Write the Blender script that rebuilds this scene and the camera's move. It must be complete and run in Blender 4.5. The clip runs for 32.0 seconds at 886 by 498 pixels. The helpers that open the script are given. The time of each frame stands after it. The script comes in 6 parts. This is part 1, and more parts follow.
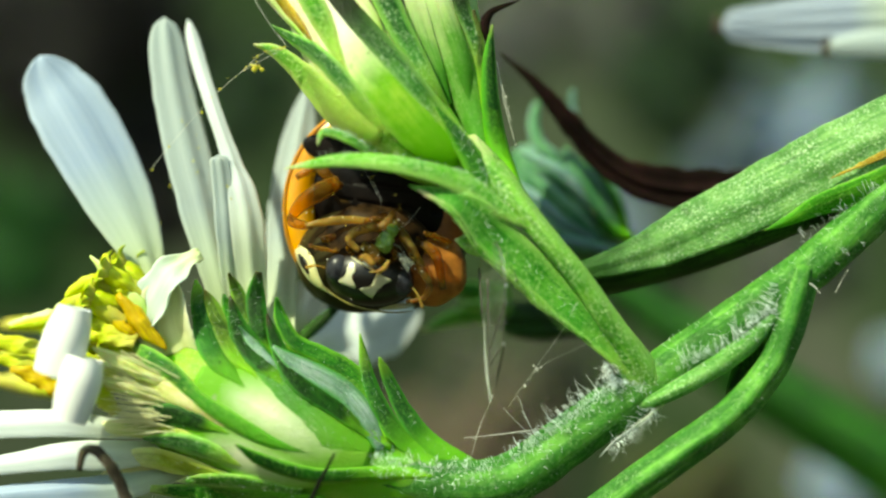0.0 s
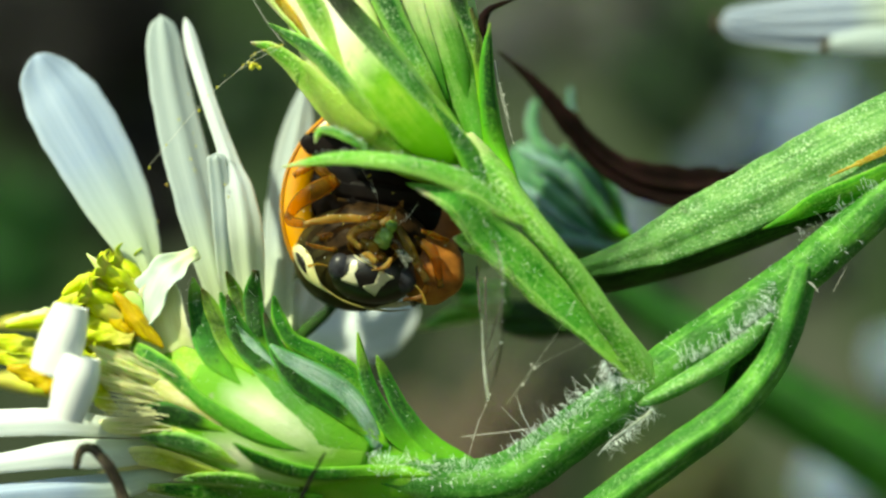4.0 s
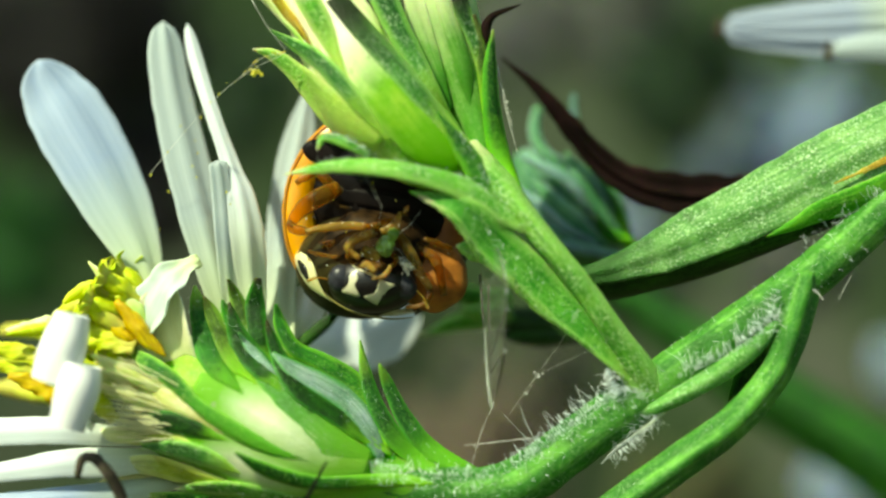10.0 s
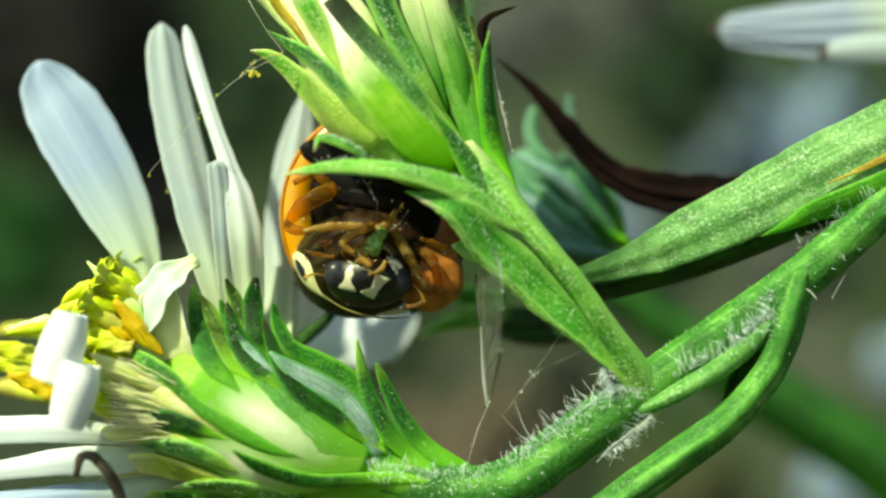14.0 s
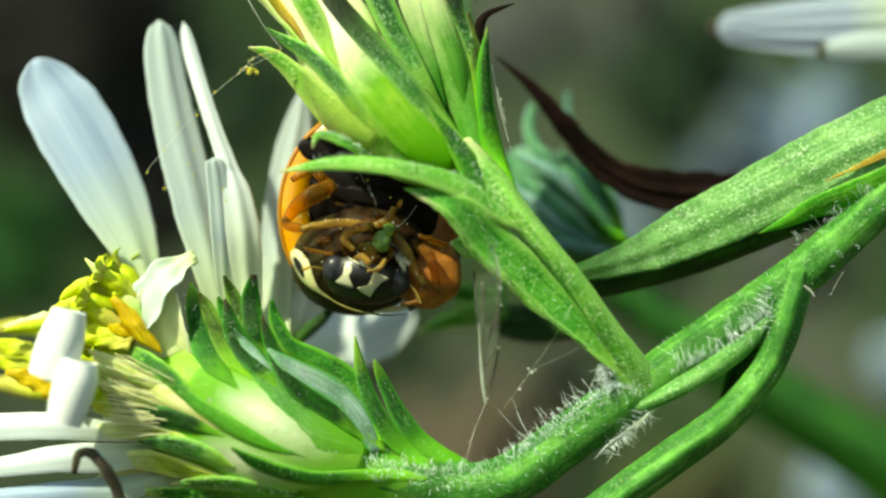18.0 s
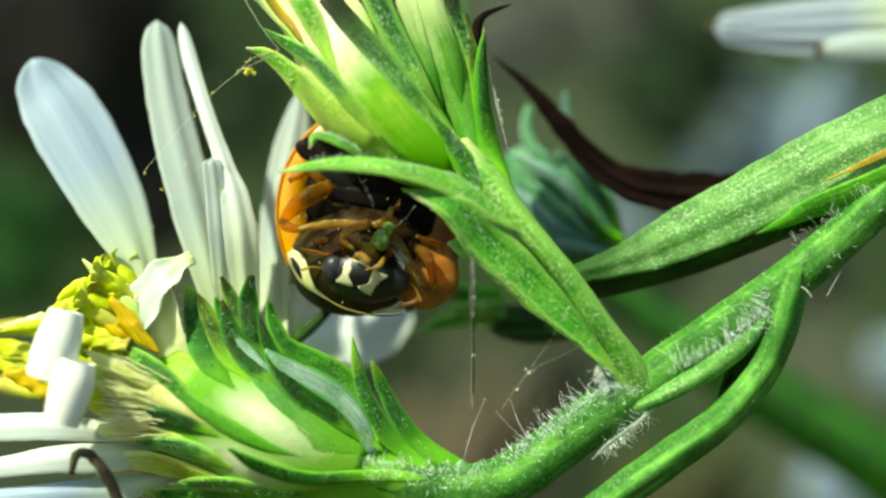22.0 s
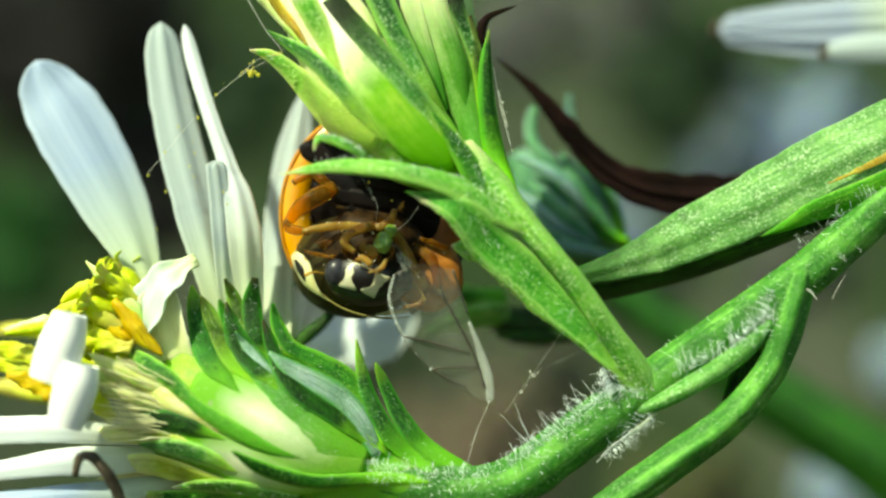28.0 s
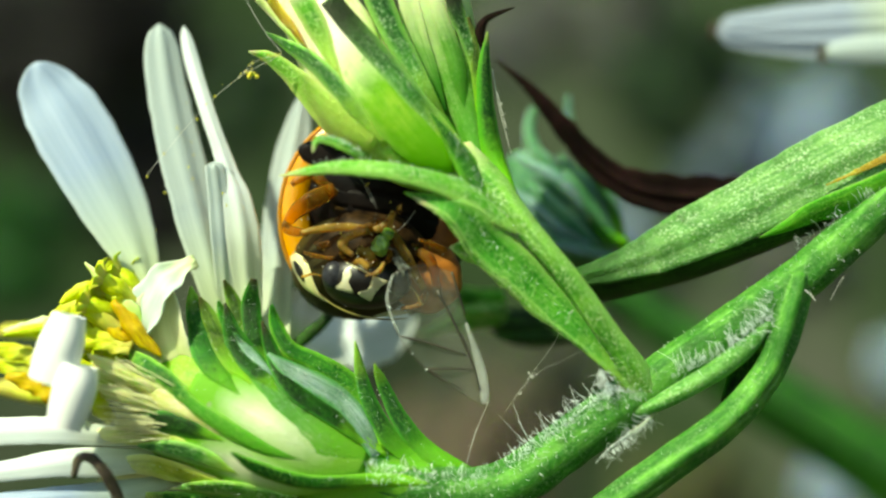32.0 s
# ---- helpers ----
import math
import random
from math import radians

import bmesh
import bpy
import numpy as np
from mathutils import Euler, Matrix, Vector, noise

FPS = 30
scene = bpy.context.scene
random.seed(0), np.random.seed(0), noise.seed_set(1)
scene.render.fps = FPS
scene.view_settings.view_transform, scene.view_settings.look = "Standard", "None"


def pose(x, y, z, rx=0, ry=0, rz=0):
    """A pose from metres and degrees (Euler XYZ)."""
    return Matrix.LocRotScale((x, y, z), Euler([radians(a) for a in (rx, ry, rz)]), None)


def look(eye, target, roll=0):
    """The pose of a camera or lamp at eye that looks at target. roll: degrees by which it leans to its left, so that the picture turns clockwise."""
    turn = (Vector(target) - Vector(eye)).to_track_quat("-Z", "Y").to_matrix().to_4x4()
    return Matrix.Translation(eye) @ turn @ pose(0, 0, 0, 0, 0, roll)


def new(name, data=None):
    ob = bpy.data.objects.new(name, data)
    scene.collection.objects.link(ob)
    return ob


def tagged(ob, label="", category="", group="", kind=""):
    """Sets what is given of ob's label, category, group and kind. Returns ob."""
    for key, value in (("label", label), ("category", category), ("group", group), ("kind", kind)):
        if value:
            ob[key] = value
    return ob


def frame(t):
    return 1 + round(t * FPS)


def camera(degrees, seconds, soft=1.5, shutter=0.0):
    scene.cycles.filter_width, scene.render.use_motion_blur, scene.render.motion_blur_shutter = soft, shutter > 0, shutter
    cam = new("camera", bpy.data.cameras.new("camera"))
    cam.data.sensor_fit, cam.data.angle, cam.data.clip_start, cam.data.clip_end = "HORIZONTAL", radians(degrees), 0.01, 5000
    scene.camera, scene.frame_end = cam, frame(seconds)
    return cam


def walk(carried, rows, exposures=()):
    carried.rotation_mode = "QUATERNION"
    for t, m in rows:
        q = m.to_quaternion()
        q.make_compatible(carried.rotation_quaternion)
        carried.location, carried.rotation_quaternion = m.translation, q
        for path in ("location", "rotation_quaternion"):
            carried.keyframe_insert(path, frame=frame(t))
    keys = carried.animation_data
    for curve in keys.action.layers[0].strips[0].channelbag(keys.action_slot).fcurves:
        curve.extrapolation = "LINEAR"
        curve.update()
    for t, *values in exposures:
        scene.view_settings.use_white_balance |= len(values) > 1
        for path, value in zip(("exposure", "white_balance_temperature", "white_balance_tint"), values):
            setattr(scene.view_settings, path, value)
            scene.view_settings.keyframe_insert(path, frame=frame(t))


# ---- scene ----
# One aster stem in a meadow; all sizes below are in millimetres, scaled by MM.
MM = 0.001
cam = camera(27, 32.0, soft=2.5)
cam.data.dof.use_dof = True
cam.data.dof.focus_distance = 49.0 * MM
cam.data.dof.aperture_fstop = 28.0
CAMERA_PATH = [
    (0, 0, -0, -0), (0.5, 0.003, 0.012, 0.016), (1, 0.002, 0.064, 0.02), (1.5, -0.012, 0.109, 0.021), (2, -0.005, 0.105, 0.019),
    (2.5, 0.006, 0.098, 0.001), (3, 0.036, 0.082, -0.033), (3.5, 0.055, 0.084, -0.054), (5.5, 0.068, 0.042, 0.03), (6, 0.067, 0.014, 0.044),
    (6.5, 0.056, 0.03, 0.046), (7, 0.048, 0.042, 0.039), (7.5, 0.041, 0.061, 0.043), (8, 0.039, 0.067, 0.062), (8.5, 0.04, 0.071, 0.088),
    (9, 0.027, 0.118, 0.103), (9.5, -0.003, 0.19, 0.13), (10, -0.016, 0.325, 0.158), (10.5, -0.014, 0.417, 0.163), (11, 0.01, 0.312, 0.158),
    (11.5, 0.041, 0.138, 0.154), (12, 0.059, 0.039, 0.149), (12.5, 0.079, -0.011, 0.136), (13, 0.077, -0.019, 0.138), (13.5, 0.069, -0.012, 0.149),
    (14, 0.082, -0.021, 0.153), (14.5, 0.089, -0.024, 0.16), (16.5, 0.13, -0.038, 0.125), (17, 0.129, -0.036, 0.102), (17.5, 0.13, -0.023, 0.084),
    (18, 0.135, -0.028, 0.073), (18.5, 0.143, -0.037, 0.075), (19, 0.157, -0.046, 0.084), (19.5, 0.177, -0.033, 0.092), (20, 0.195, -0.034, 0.098),
    (20.5, 0.199, -0.046, 0.094), (21, 0.196, -0.059, 0.091), (21.5, 0.197, -0.049, 0.091), (22, 0.205, -0.038, 0.091), (22.5, 0.217, -0.065, 0.091),
    (23, 0.212, -0.068, 0.093), (23.5, 0.203, -0.052, 0.093), (24, 0.192, -0.044, 0.099), (24.5, 0.186, -0.036, 0.11), (25, 0.19, -0.034, 0.117),
    (25.5, 0.183, -0.01, 0.124), (27.5, 0.096, 0.037, 0.144), (28, 0.094, 0.066, 0.151), (28.5, 0.113, 0.043, 0.154), (29, 0.126, 0.044, 0.158),
    (29.5, 0.123, 0.046, 0.169), (30, 0.127, 0.037, 0.173), (30.5, 0.147, 0.028, 0.173), (31, 0.154, 0.017, 0.173), (31.5, 0.145, 0.033, 0.176),
    (32, 0.128, 0.02, 0.186),
]
walk(cam, [(t, pose(x * MM, (y - 49.0) * MM, z * MM, 90, 0, 0)) for t, x, y, z in CAMERA_PATH],
     [(0.0, 0.34, 8000, -18.0), (12.0, 0.35, 8000, -18.0), (20.0, 0.39, 8000, -18.0), (25.0, 0.44, 8000, -18.0), (28.0, 0.47, 8000, -18.0), (30.0, 0.44, 8000, -18.0), (32.0, 0.39, 8000, -18.0)])

# ---- world and sun ----
SUN_FROM = Vector((-0.46, -0.47, 0.755)).normalized()
world = bpy.data.worlds.new("sky")
scene.world = world
world.use_nodes = True
wn = world.node_tree
sky = wn.nodes.new("ShaderNodeTexSky")
sky.sky_type = "NISHITA"
sky.sun_disc = False
sky.sun_elevation = math.asin(SUN_FROM.z)
sky.sun_rotation = math.atan2(SUN_FROM.x, SUN_FROM.y)
wn.links.new(sky.outputs[0], wn.nodes["Background"].inputs[0])
wn.nodes["Background"].inputs[1].default_value = 0.115
sun = new("sun", bpy.data.lights.new("sun", "SUN"))
sun.data.energy = 5.0
sun.data.angle = radians(0.6)
sun.data.color = (1.0, 0.95, 0.86)
sun.matrix_world = look(SUN_FROM * 2.0, (0, 0, 0))


# ---- materials ----
def shader(name, rough=0.5, spec=0.5, metal=0.0):
    m = bpy.data.materials.new(name)
    m.use_nodes = True
    b = m.node_tree.nodes["Principled BSDF"]
    b.inputs["Roughness"].default_value = rough
    b.inputs["Specular IOR Level"].default_value = spec
    b.inputs["Metallic"].default_value = metal
    return m, m.node_tree, b


def add(nt, kind, inputs=(), operation="", data_type="", blend_type=""):
    n = nt.nodes.new(kind)
    if operation:
        n.operation = operation
    if data_type:
        n.data_type = data_type
    if blend_type:
        n.blend_type = blend_type
    for k, v in dict(inputs).items():
        if hasattr(v, "is_output"):
            nt.links.new(v, n.inputs[k])
        else:
            n.inputs[k].default_value = v
    return n


def coords(nt, which="Object", stretch=(1, 1, 1)):
    tc = add(nt, "ShaderNodeTexCoord")
    mp = add(nt, "ShaderNodeMapping", {"Vector": tc.outputs[which], "Scale": stretch})
    return mp.outputs[0]


def grain(nt, vec, scale, detail=3.0, rough=0.6):
    return add(nt, "ShaderNodeTexNoise", {"Vector": vec, "Scale": scale, "Detail": detail, "Roughness": rough}).outputs["Fac"]


def ramp(nt, fac, stops):
    r = add(nt, "ShaderNodeValToRGB", {"Fac": fac})
    e = r.color_ramp.elements
    while len(e) < len(stops):
        e.new(0.5)
    for el, (p, c) in zip(e, stops):
        el.position = p
        el.color = (*c, 1) if len(c) == 3 else c
    return r.outputs[0]


def blend(nt, fac, a, b, mode="MIX"):
    n = add(nt, "ShaderNodeMix", data_type="RGBA", blend_type=mode)
    for i, v in ((0, fac), (6, a), (7, b)):
        if hasattr(v, "is_output"):
            nt.links.new(v, n.inputs[i])
        elif i:
            n.inputs[i].default_value = (*v, 1)
        else:
            n.inputs[i].default_value = v
    return n.outputs[2]


def calc(nt, op, a, b=0.0, c=0.0):
    n = add(nt, "ShaderNodeMath", operation=op)
    for i, v in enumerate((a, b, c)):
        if hasattr(v, "is_output"):
            nt.links.new(v, n.inputs[i])
        else:
            n.inputs[i].default_value = v
    return n.outputs[0]


def relief(nt, b, height, strength, dist):
    n = add(nt, "ShaderNodeBump", {"Height": height, "Strength": strength, "Distance": dist})
    nt.links.new(n.outputs[0], b.inputs["Normal"])


def soft_light(b, weight, radius, scale):
    b.inputs["Subsurface Weight"].default_value = weight
    b.inputs["Subsurface Radius"].default_value = radius
    b.inputs["Subsurface Scale"].default_value = scale


def uv_axes(nt):
    tc = add(nt, "ShaderNodeTexCoord")
    s = add(nt, "ShaderNodeSeparateXYZ", {"Vector": tc.outputs["UV"]})
    return s.outputs[0], s.outputs[1]


def plant_skin(name, dark, light, pale, speck=0.5, rough=0.5, ribs=0.0, rim=None, root=None, tip=None, patch_scale=900, root_end=0.60, tip_start=0.88, tip_end=0.99, deepen=0.55, rim_start=0.45, root_start=None, glow=0.45, bump=0.7):
    """Living plant tissue: mottled green, fine pale papillae, optional ribs, pale margins, pale root and tinted tip."""
    m, nt, b = shader(name, rough, 0.22)
    o = coords(nt)
    big = grain(nt, o, patch_scale, 3)
    streak = grain(nt, coords(nt, "UV", (11, 2.2, 1)), 1.0, 4, 0.65)
    deep = tuple(deepen * x for x in dark)
    col = ramp(nt, calc(nt, "MULTIPLY_ADD", calc(nt, "ADD", big, streak), 0.5, 0.0), [(0.36, deep), (0.48, dark), (0.62, light)])
    fine = grain(nt, o, 11000, 3, 0.75)
    dots = ramp(nt, fine, [(0.48, (0, 0, 0)), (0.66, (1, 1, 1))])
    cells = add(nt, "ShaderNodeTexVoronoi", {"Vector": o, "Scale": 8500.0}).outputs["Distance"]
    pimples = ramp(nt, cells, [(0.16, (1, 1, 1)), (0.42, (0, 0, 0))])
    dots = calc(nt, "MAXIMUM", calc(nt, "MULTIPLY", dots, 0.7), pimples)
    dots = calc(nt, "MULTIPLY", dots, ramp(nt, grain(nt, o, 1500, 3), [(0.35, (0.25,) * 3), (0.65, (1, 1, 1))]))
    col = blend(nt, calc(nt, "MULTIPLY", dots, speck), col, pale)
    u, v = uv_axes(nt)
    wob = calc(nt, "MULTIPLY_ADD", grain(nt, o, 1800, 2), 0.30, -0.15)
    if ribs:
        wave = calc(nt, "SINE", calc(nt, "MULTIPLY", calc(nt, "ADD", u, calc(nt, "MULTIPLY", wob, 0.15)), ribs))
        col = blend(nt, calc(nt, "MULTIPLY_ADD", wave, 0.18, 0.18), col, dark)
    if rim:
        off = calc(nt, "ABSOLUTE", calc(nt, "MULTIPLY_ADD", u, 2.0, -1.0))
        e = ramp(nt, calc(nt, "ADD", off, wob), [(rim_start, (0, 0, 0)), (0.95, (1, 1, 1))])
        col = blend(nt, e, col, rim)
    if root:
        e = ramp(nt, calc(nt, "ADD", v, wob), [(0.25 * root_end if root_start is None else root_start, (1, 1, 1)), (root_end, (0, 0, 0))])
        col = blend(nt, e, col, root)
    if tip:
        e = ramp(nt, calc(nt, "ADD", v, calc(nt, "MULTIPLY", wob, 0.3)), [(tip_start, (0, 0, 0)), (tip_end, (1, 1, 1))])
        col = blend(nt, e, col, tip)
    spots = ramp(nt, grain(nt, o, 2300, 2, 0.5), [(0.70, (0, 0, 0)), (0.76, (0.5,) * 3)])
    col = blend(nt, spots, col, tuple(0.35 * x for x in dark))
    nt.links.new(col, b.inputs["Base Color"])
    soft_light(b, glow, (0.5, 1.0, 0.2), glow * MM)
    relief(nt, b, calc(nt, "ADD", calc(nt, "ADD", fine, calc(nt, "MULTIPLY", pimples, 0.5 * speck)), calc(nt, "MULTIPLY", streak, 0.5)), bump, 0.06 * MM)
    return m


def petal_skin(name, white, shade, depth=0.5):
    m, nt, b = shader(name, 0.55, 0.3)
    u, v = uv_axes(nt)
    o = coords(nt, "UV", (9, 0.7, 1))
    streak = grain(nt, o, 1.0, 4)
    col = ramp(nt, streak, [(0.15, shade), (0.60, white)])
    off = calc(nt, "ABSOLUTE", calc(nt, "MULTIPLY_ADD", u, 2.0, -1.0))
    col = blend(nt, ramp(nt, off, [(0.80, (0, 0, 0)), (0.98, (0.8,) * 3)]), col, tuple(min(0.9, 1.25 * x) for x in white))
    col = blend(nt, ramp(nt, v, [(0.0, (0.9,) * 3), (0.46, (0, 0, 0))]), col, (0.66, 0.76, 0.34))
    nt.links.new(col, b.inputs["Base Color"])
    soft_light(b, min(1.0, depth), (1, 1, 1), depth * MM)
    relief(nt, b, streak, 0.25, 0.05 * MM)
    return m


def shell_skin(name, a, c, rough=0.18, scale=700, coat=0.6, sss=0.0, spec=0.6):
    m, nt, b = shader(name, rough, spec)
    o = coords(nt)
    n = grain(nt, o, scale, 4)
    nt.links.new(ramp(nt, n, [(0.3, a), (0.7, c)]), b.inputs["Base Color"])
    b.inputs["Coat Weight"].default_value = coat
    b.inputs["Coat Roughness"].default_value = 0.15
    if sss:
        soft_light(b, sss, (1.0, 0.5, 0.2), 0.3 * MM)
    relief(nt, b, grain(nt, o, 6000, 3), 0.25, 0.03 * MM)
    return m


M_STEM = plant_skin("stem_skin", (0.034, 0.17, 0.014), (0.19, 0.48, 0.075), (0.46, 0.70, 0.34), 0.42, ribs=30)
M_LEAF = plant_skin("leaf_skin", (0.080, 0.26, 0.040), (0.22, 0.47, 0.12), (0.52, 0.75, 0.42), 0.8, ribs=22)
M_LEAF_LOW = plant_skin("leaf_underside_skin", (0.06, 0.26, 0.012), (0.17, 0.46, 0.03), (0.42, 0.70, 0.16), 0.4, ribs=14)
M_BRACT = plant_skin("bract_skin", (0.015, 0.13, 0.006), (0.07, 0.33, 0.016), (0.44, 0.66, 0.16), 0.7, rim=(0.26, 0.52, 0.08), rim_start=0.6, root=(0.13, 0.42, 0.03), tip=(0.36, 0.46, 0.12))
# Dark bracts: partly their own green, partly shade put into the colour.
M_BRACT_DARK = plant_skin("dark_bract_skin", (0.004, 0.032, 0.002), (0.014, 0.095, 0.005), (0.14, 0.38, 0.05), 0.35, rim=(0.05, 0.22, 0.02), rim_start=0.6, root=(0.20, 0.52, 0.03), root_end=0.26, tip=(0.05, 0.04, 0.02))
M_BRACT_MID = plant_skin("mid_bract_skin", (0.004, 0.055, 0.002), (0.020, 0.16, 0.005), (0.20, 0.46, 0.06), 0.45, rim=(0.09, 0.36, 0.02), root=(0.20, 0.58, 0.02), root_end=0.45, tip=(0.2, 0.3, 0.06))
# Pale phyllary; the sunlit highlight on the involucre is put into its near-white centre.
M_PHYLLARY = plant_skin("lit_pale_phyllary_skin", (0.97, 0.97, 0.74), (0.99, 0.99, 0.86), (0.99, 0.99, 0.88), 0.3, rim=(0.24, 0.50, 0.05), rim_start=0.0, root=(0.22, 0.48, 0.05), tip=(0.16, 0.42, 0.025), tip_start=0.50, tip_end=0.85, root_end=0.58, patch_scale=400, deepen=0.95, glow=0.08, bump=0.5)
M_CUP_GREY = plant_skin("bloomed_phyllary_skin", (0.10, 0.32, 0.05), (0.24, 0.47, 0.15), (0.5, 0.68, 0.45), 0.3, rim=(0.12, 0.40, 0.03), rim_start=0.3, root=(0.16, 0.46, 0.03), deepen=0.8)
M_RAY_OLD = plant_skin("fading_ray_skin", (0.56, 0.62, 0.18), (0.88, 0.90, 0.50), (0.9, 0.92, 0.7), 0.2, rim=(0.60, 0.74, 0.26), tip=(0.72, 0.68, 0.36), tip_start=0.6, patch_scale=1400, deepen=0.6)
M_BUD_CREAM = plant_skin("cream_phyllary_skin", (0.62, 0.76, 0.24), (0.90, 0.92, 0.56), (0.95, 0.95, 0.75), 0.3, rim=(0.80, 0.86, 0.46), root=(0.40, 0.68, 0.10), root_end=0.5, patch_scale=600, deepen=0.8, glow=0.12, bump=0.25)
M_BRACT_OLIVE = plant_skin("olive_bract_skin", (0.035, 0.085, 0.006), (0.11, 0.21, 0.016), (0.36, 0.48, 0.12), 0.35, rim=(0.20, 0.36, 0.05), root=(0.24, 0.56, 0.03), tip=(0.08, 0.07, 0.02), root_end=0.4, tip_start=0.75)
M_RAY_LIME = plant_skin("lime_ray_skin", (0.34, 0.46, 0.03), (0.58, 0.68, 0.09), (0.80, 0.85, 0.40), 0.3, rim=(0.66, 0.74, 0.20), tip=(0.80, 0.84, 0.50), tip_start=0.5, patch_scale=1000, deepen=0.6, glow=0.1)
M_FOLD_LEAF = plant_skin("folded_bract_skin", (0.040, 0.25, 0.014), (0.15, 0.47, 0.045), (0.46, 0.74, 0.26), 0.7, rim=(0.30, 0.60, 0.13), rim_start=0.50, root=(0.26, 0.52, 0.08), root_end=0.22, patch_scale=500, deepen=0.7)
M_BRACT_FROST = plant_skin("frosted_bract_skin", (0.018, 0.11, 0.012), (0.08, 0.28, 0.035), (0.50, 0.70, 0.40), 0.65, rim=(0.30, 0.60, 0.13), root=(0.36, 0.66, 0.08), root_end=0.4)
M_BRACT_DIAG = plant_skin("dark_tipped_frosted_skin", (0.018, 0.11, 0.012), (0.09, 0.30, 0.04), (0.52, 0.72, 0.42), 0.8, rim=(0.26, 0.54, 0.12), root=(0.36, 0.66, 0.08), root_end=0.3, tip=(0.022, 0.035, 0.012), tip_start=0.42, tip_end=0.85)
# Cream toward the tip, brightened there by sun glow put into the colour.
M_BUD_GLOW = plant_skin("bud_phyllary_skin", (0.20, 0.48, 0.020), (0.44, 0.67, 0.07), (0.80, 0.88, 0.40), 0.2, rim=(0.46, 0.68, 0.16), rim_start=0.65, root=(0.14, 0.42, 0.012), tip=(0.98, 0.96, 0.70), tip_start=0.48, tip_end=0.80, patch_scale=900, deepen=0.55, glow=0.12, bump=0.4)
M_BRACT_TIP = plant_skin("green_tipped_bract_skin", (0.010, 0.10, 0.005), (0.045, 0.26, 0.012), (0.30, 0.58, 0.10), 0.45, rim=(0.16, 0.42, 0.04), rim_start=0.55, root=(0.22, 0.56, 0.03), root_end=0.32)
M_BUD_SEPAL = plant_skin("bud_sepal_skin", (0.09, 0.33, 0.02), (0.24, 0.55, 0.06), (0.55, 0.78, 0.30), 0.8, rim=(0.50, 0.72, 0.20), root=(0.46, 0.70, 0.12), tip=(0.6, 0.62, 0.35), root_end=0.7)
M_BRACT_LIME = plant_skin("lime_tipped_bract_skin", (0.006, 0.060, 0.005), (0.022, 0.15, 0.010), (0.24, 0.50, 0.10), 0.4, rim=(0.06, 0.26, 0.025), rim_start=0.6, root=(0.13, 0.40, 0.02), tip=(0.34, 0.60, 0.08), tip_start=0.70, root_end=0.36)
# Leaf green with the shade beneath the leaf put into the colour.
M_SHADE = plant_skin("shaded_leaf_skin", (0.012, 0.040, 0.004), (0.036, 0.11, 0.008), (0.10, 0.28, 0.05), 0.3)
M_BRACT_BLUE = plant_skin("bloomed_bract_skin", (0.16, 0.30, 0.20), (0.36, 0.50, 0.44), (0.5, 0.62, 0.56), 0.4, rim=(0.06, 0.28, 0.03))
M_SEPAL = plant_skin("sepal_skin", (0.060, 0.27, 0.014), (0.24, 0.55, 0.07), (0.64, 0.84, 0.44), 0.95, rim=(0.32, 0.60, 0.13), tip=(0.55, 0.62, 0.30), patch_scale=650, deepen=0.4)
# Cream tip as on the phyllary, with the bud's lit top in the colour.
M_BUD = plant_skin("bud_skin", (0.17, 0.44, 0.035), (0.42, 0.64, 0.11), (0.80, 0.88, 0.40), 0.5, root=(0.16, 0.42, 0.03), tip=(0.94, 0.94, 0.60), tip_start=0.58, tip_end=0.92, patch_scale=500, root_end=0.42, deepen=0.8, glow=0.6, bump=0.35)
M_BUD_PALE = plant_skin("pale_bud_skin", (0.11, 0.33, 0.035), (0.31, 0.54, 0.15), (0.60, 0.74, 0.40), 0.3, root=(0.07, 0.26, 0.02), tip=(0.58, 0.72, 0.34), tip_start=0.55, tip_end=0.95, patch_scale=450, bump=0.25)
M_CUP = plant_skin("involucre_skin", (0.17, 0.45, 0.025), (0.36, 0.62, 0.06), (0.6, 0.8, 0.3), 0.3, root=(0.16, 0.46, 0.035), patch_scale=330, deepen=0.7, glow=1.0, bump=0.25)
# Root darkened in colour for the shadow on the leaf's left end.
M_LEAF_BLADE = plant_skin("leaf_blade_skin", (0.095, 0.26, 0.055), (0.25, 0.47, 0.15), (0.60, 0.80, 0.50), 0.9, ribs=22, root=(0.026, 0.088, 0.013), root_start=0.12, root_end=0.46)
M_FARBUD = plant_skin("shaded_bud_skin", (0.038, 0.16, 0.060), (0.14, 0.32, 0.16), (0.40, 0.58, 0.50), 0.2, rim=(0.26, 0.44, 0.36))
# Sepal copy with the bluish sheen and highlights put into the colour.
M_FARBUD_BLUE = plant_skin("blue_sheen_sepal_skin", (0.13, 0.25, 0.24), (0.31, 0.44, 0.44), (0.6, 0.7, 0.7), 0.2, rim=(0.12, 0.32, 0.18))
# White petal in shaded, half-lit and sunlit copies: the light is in the colours.
M_PETAL = petal_skin("shaded_petal_skin", (0.36, 0.45, 0.62), (0.20, 0.28, 0.46))
M_PETAL_WHITE = petal_skin("full_sun_petal_skin", (0.96, 0.98, 0.99), (0.92, 0.95, 0.97), 0.2)
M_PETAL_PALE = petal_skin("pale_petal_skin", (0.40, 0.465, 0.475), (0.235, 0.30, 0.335))
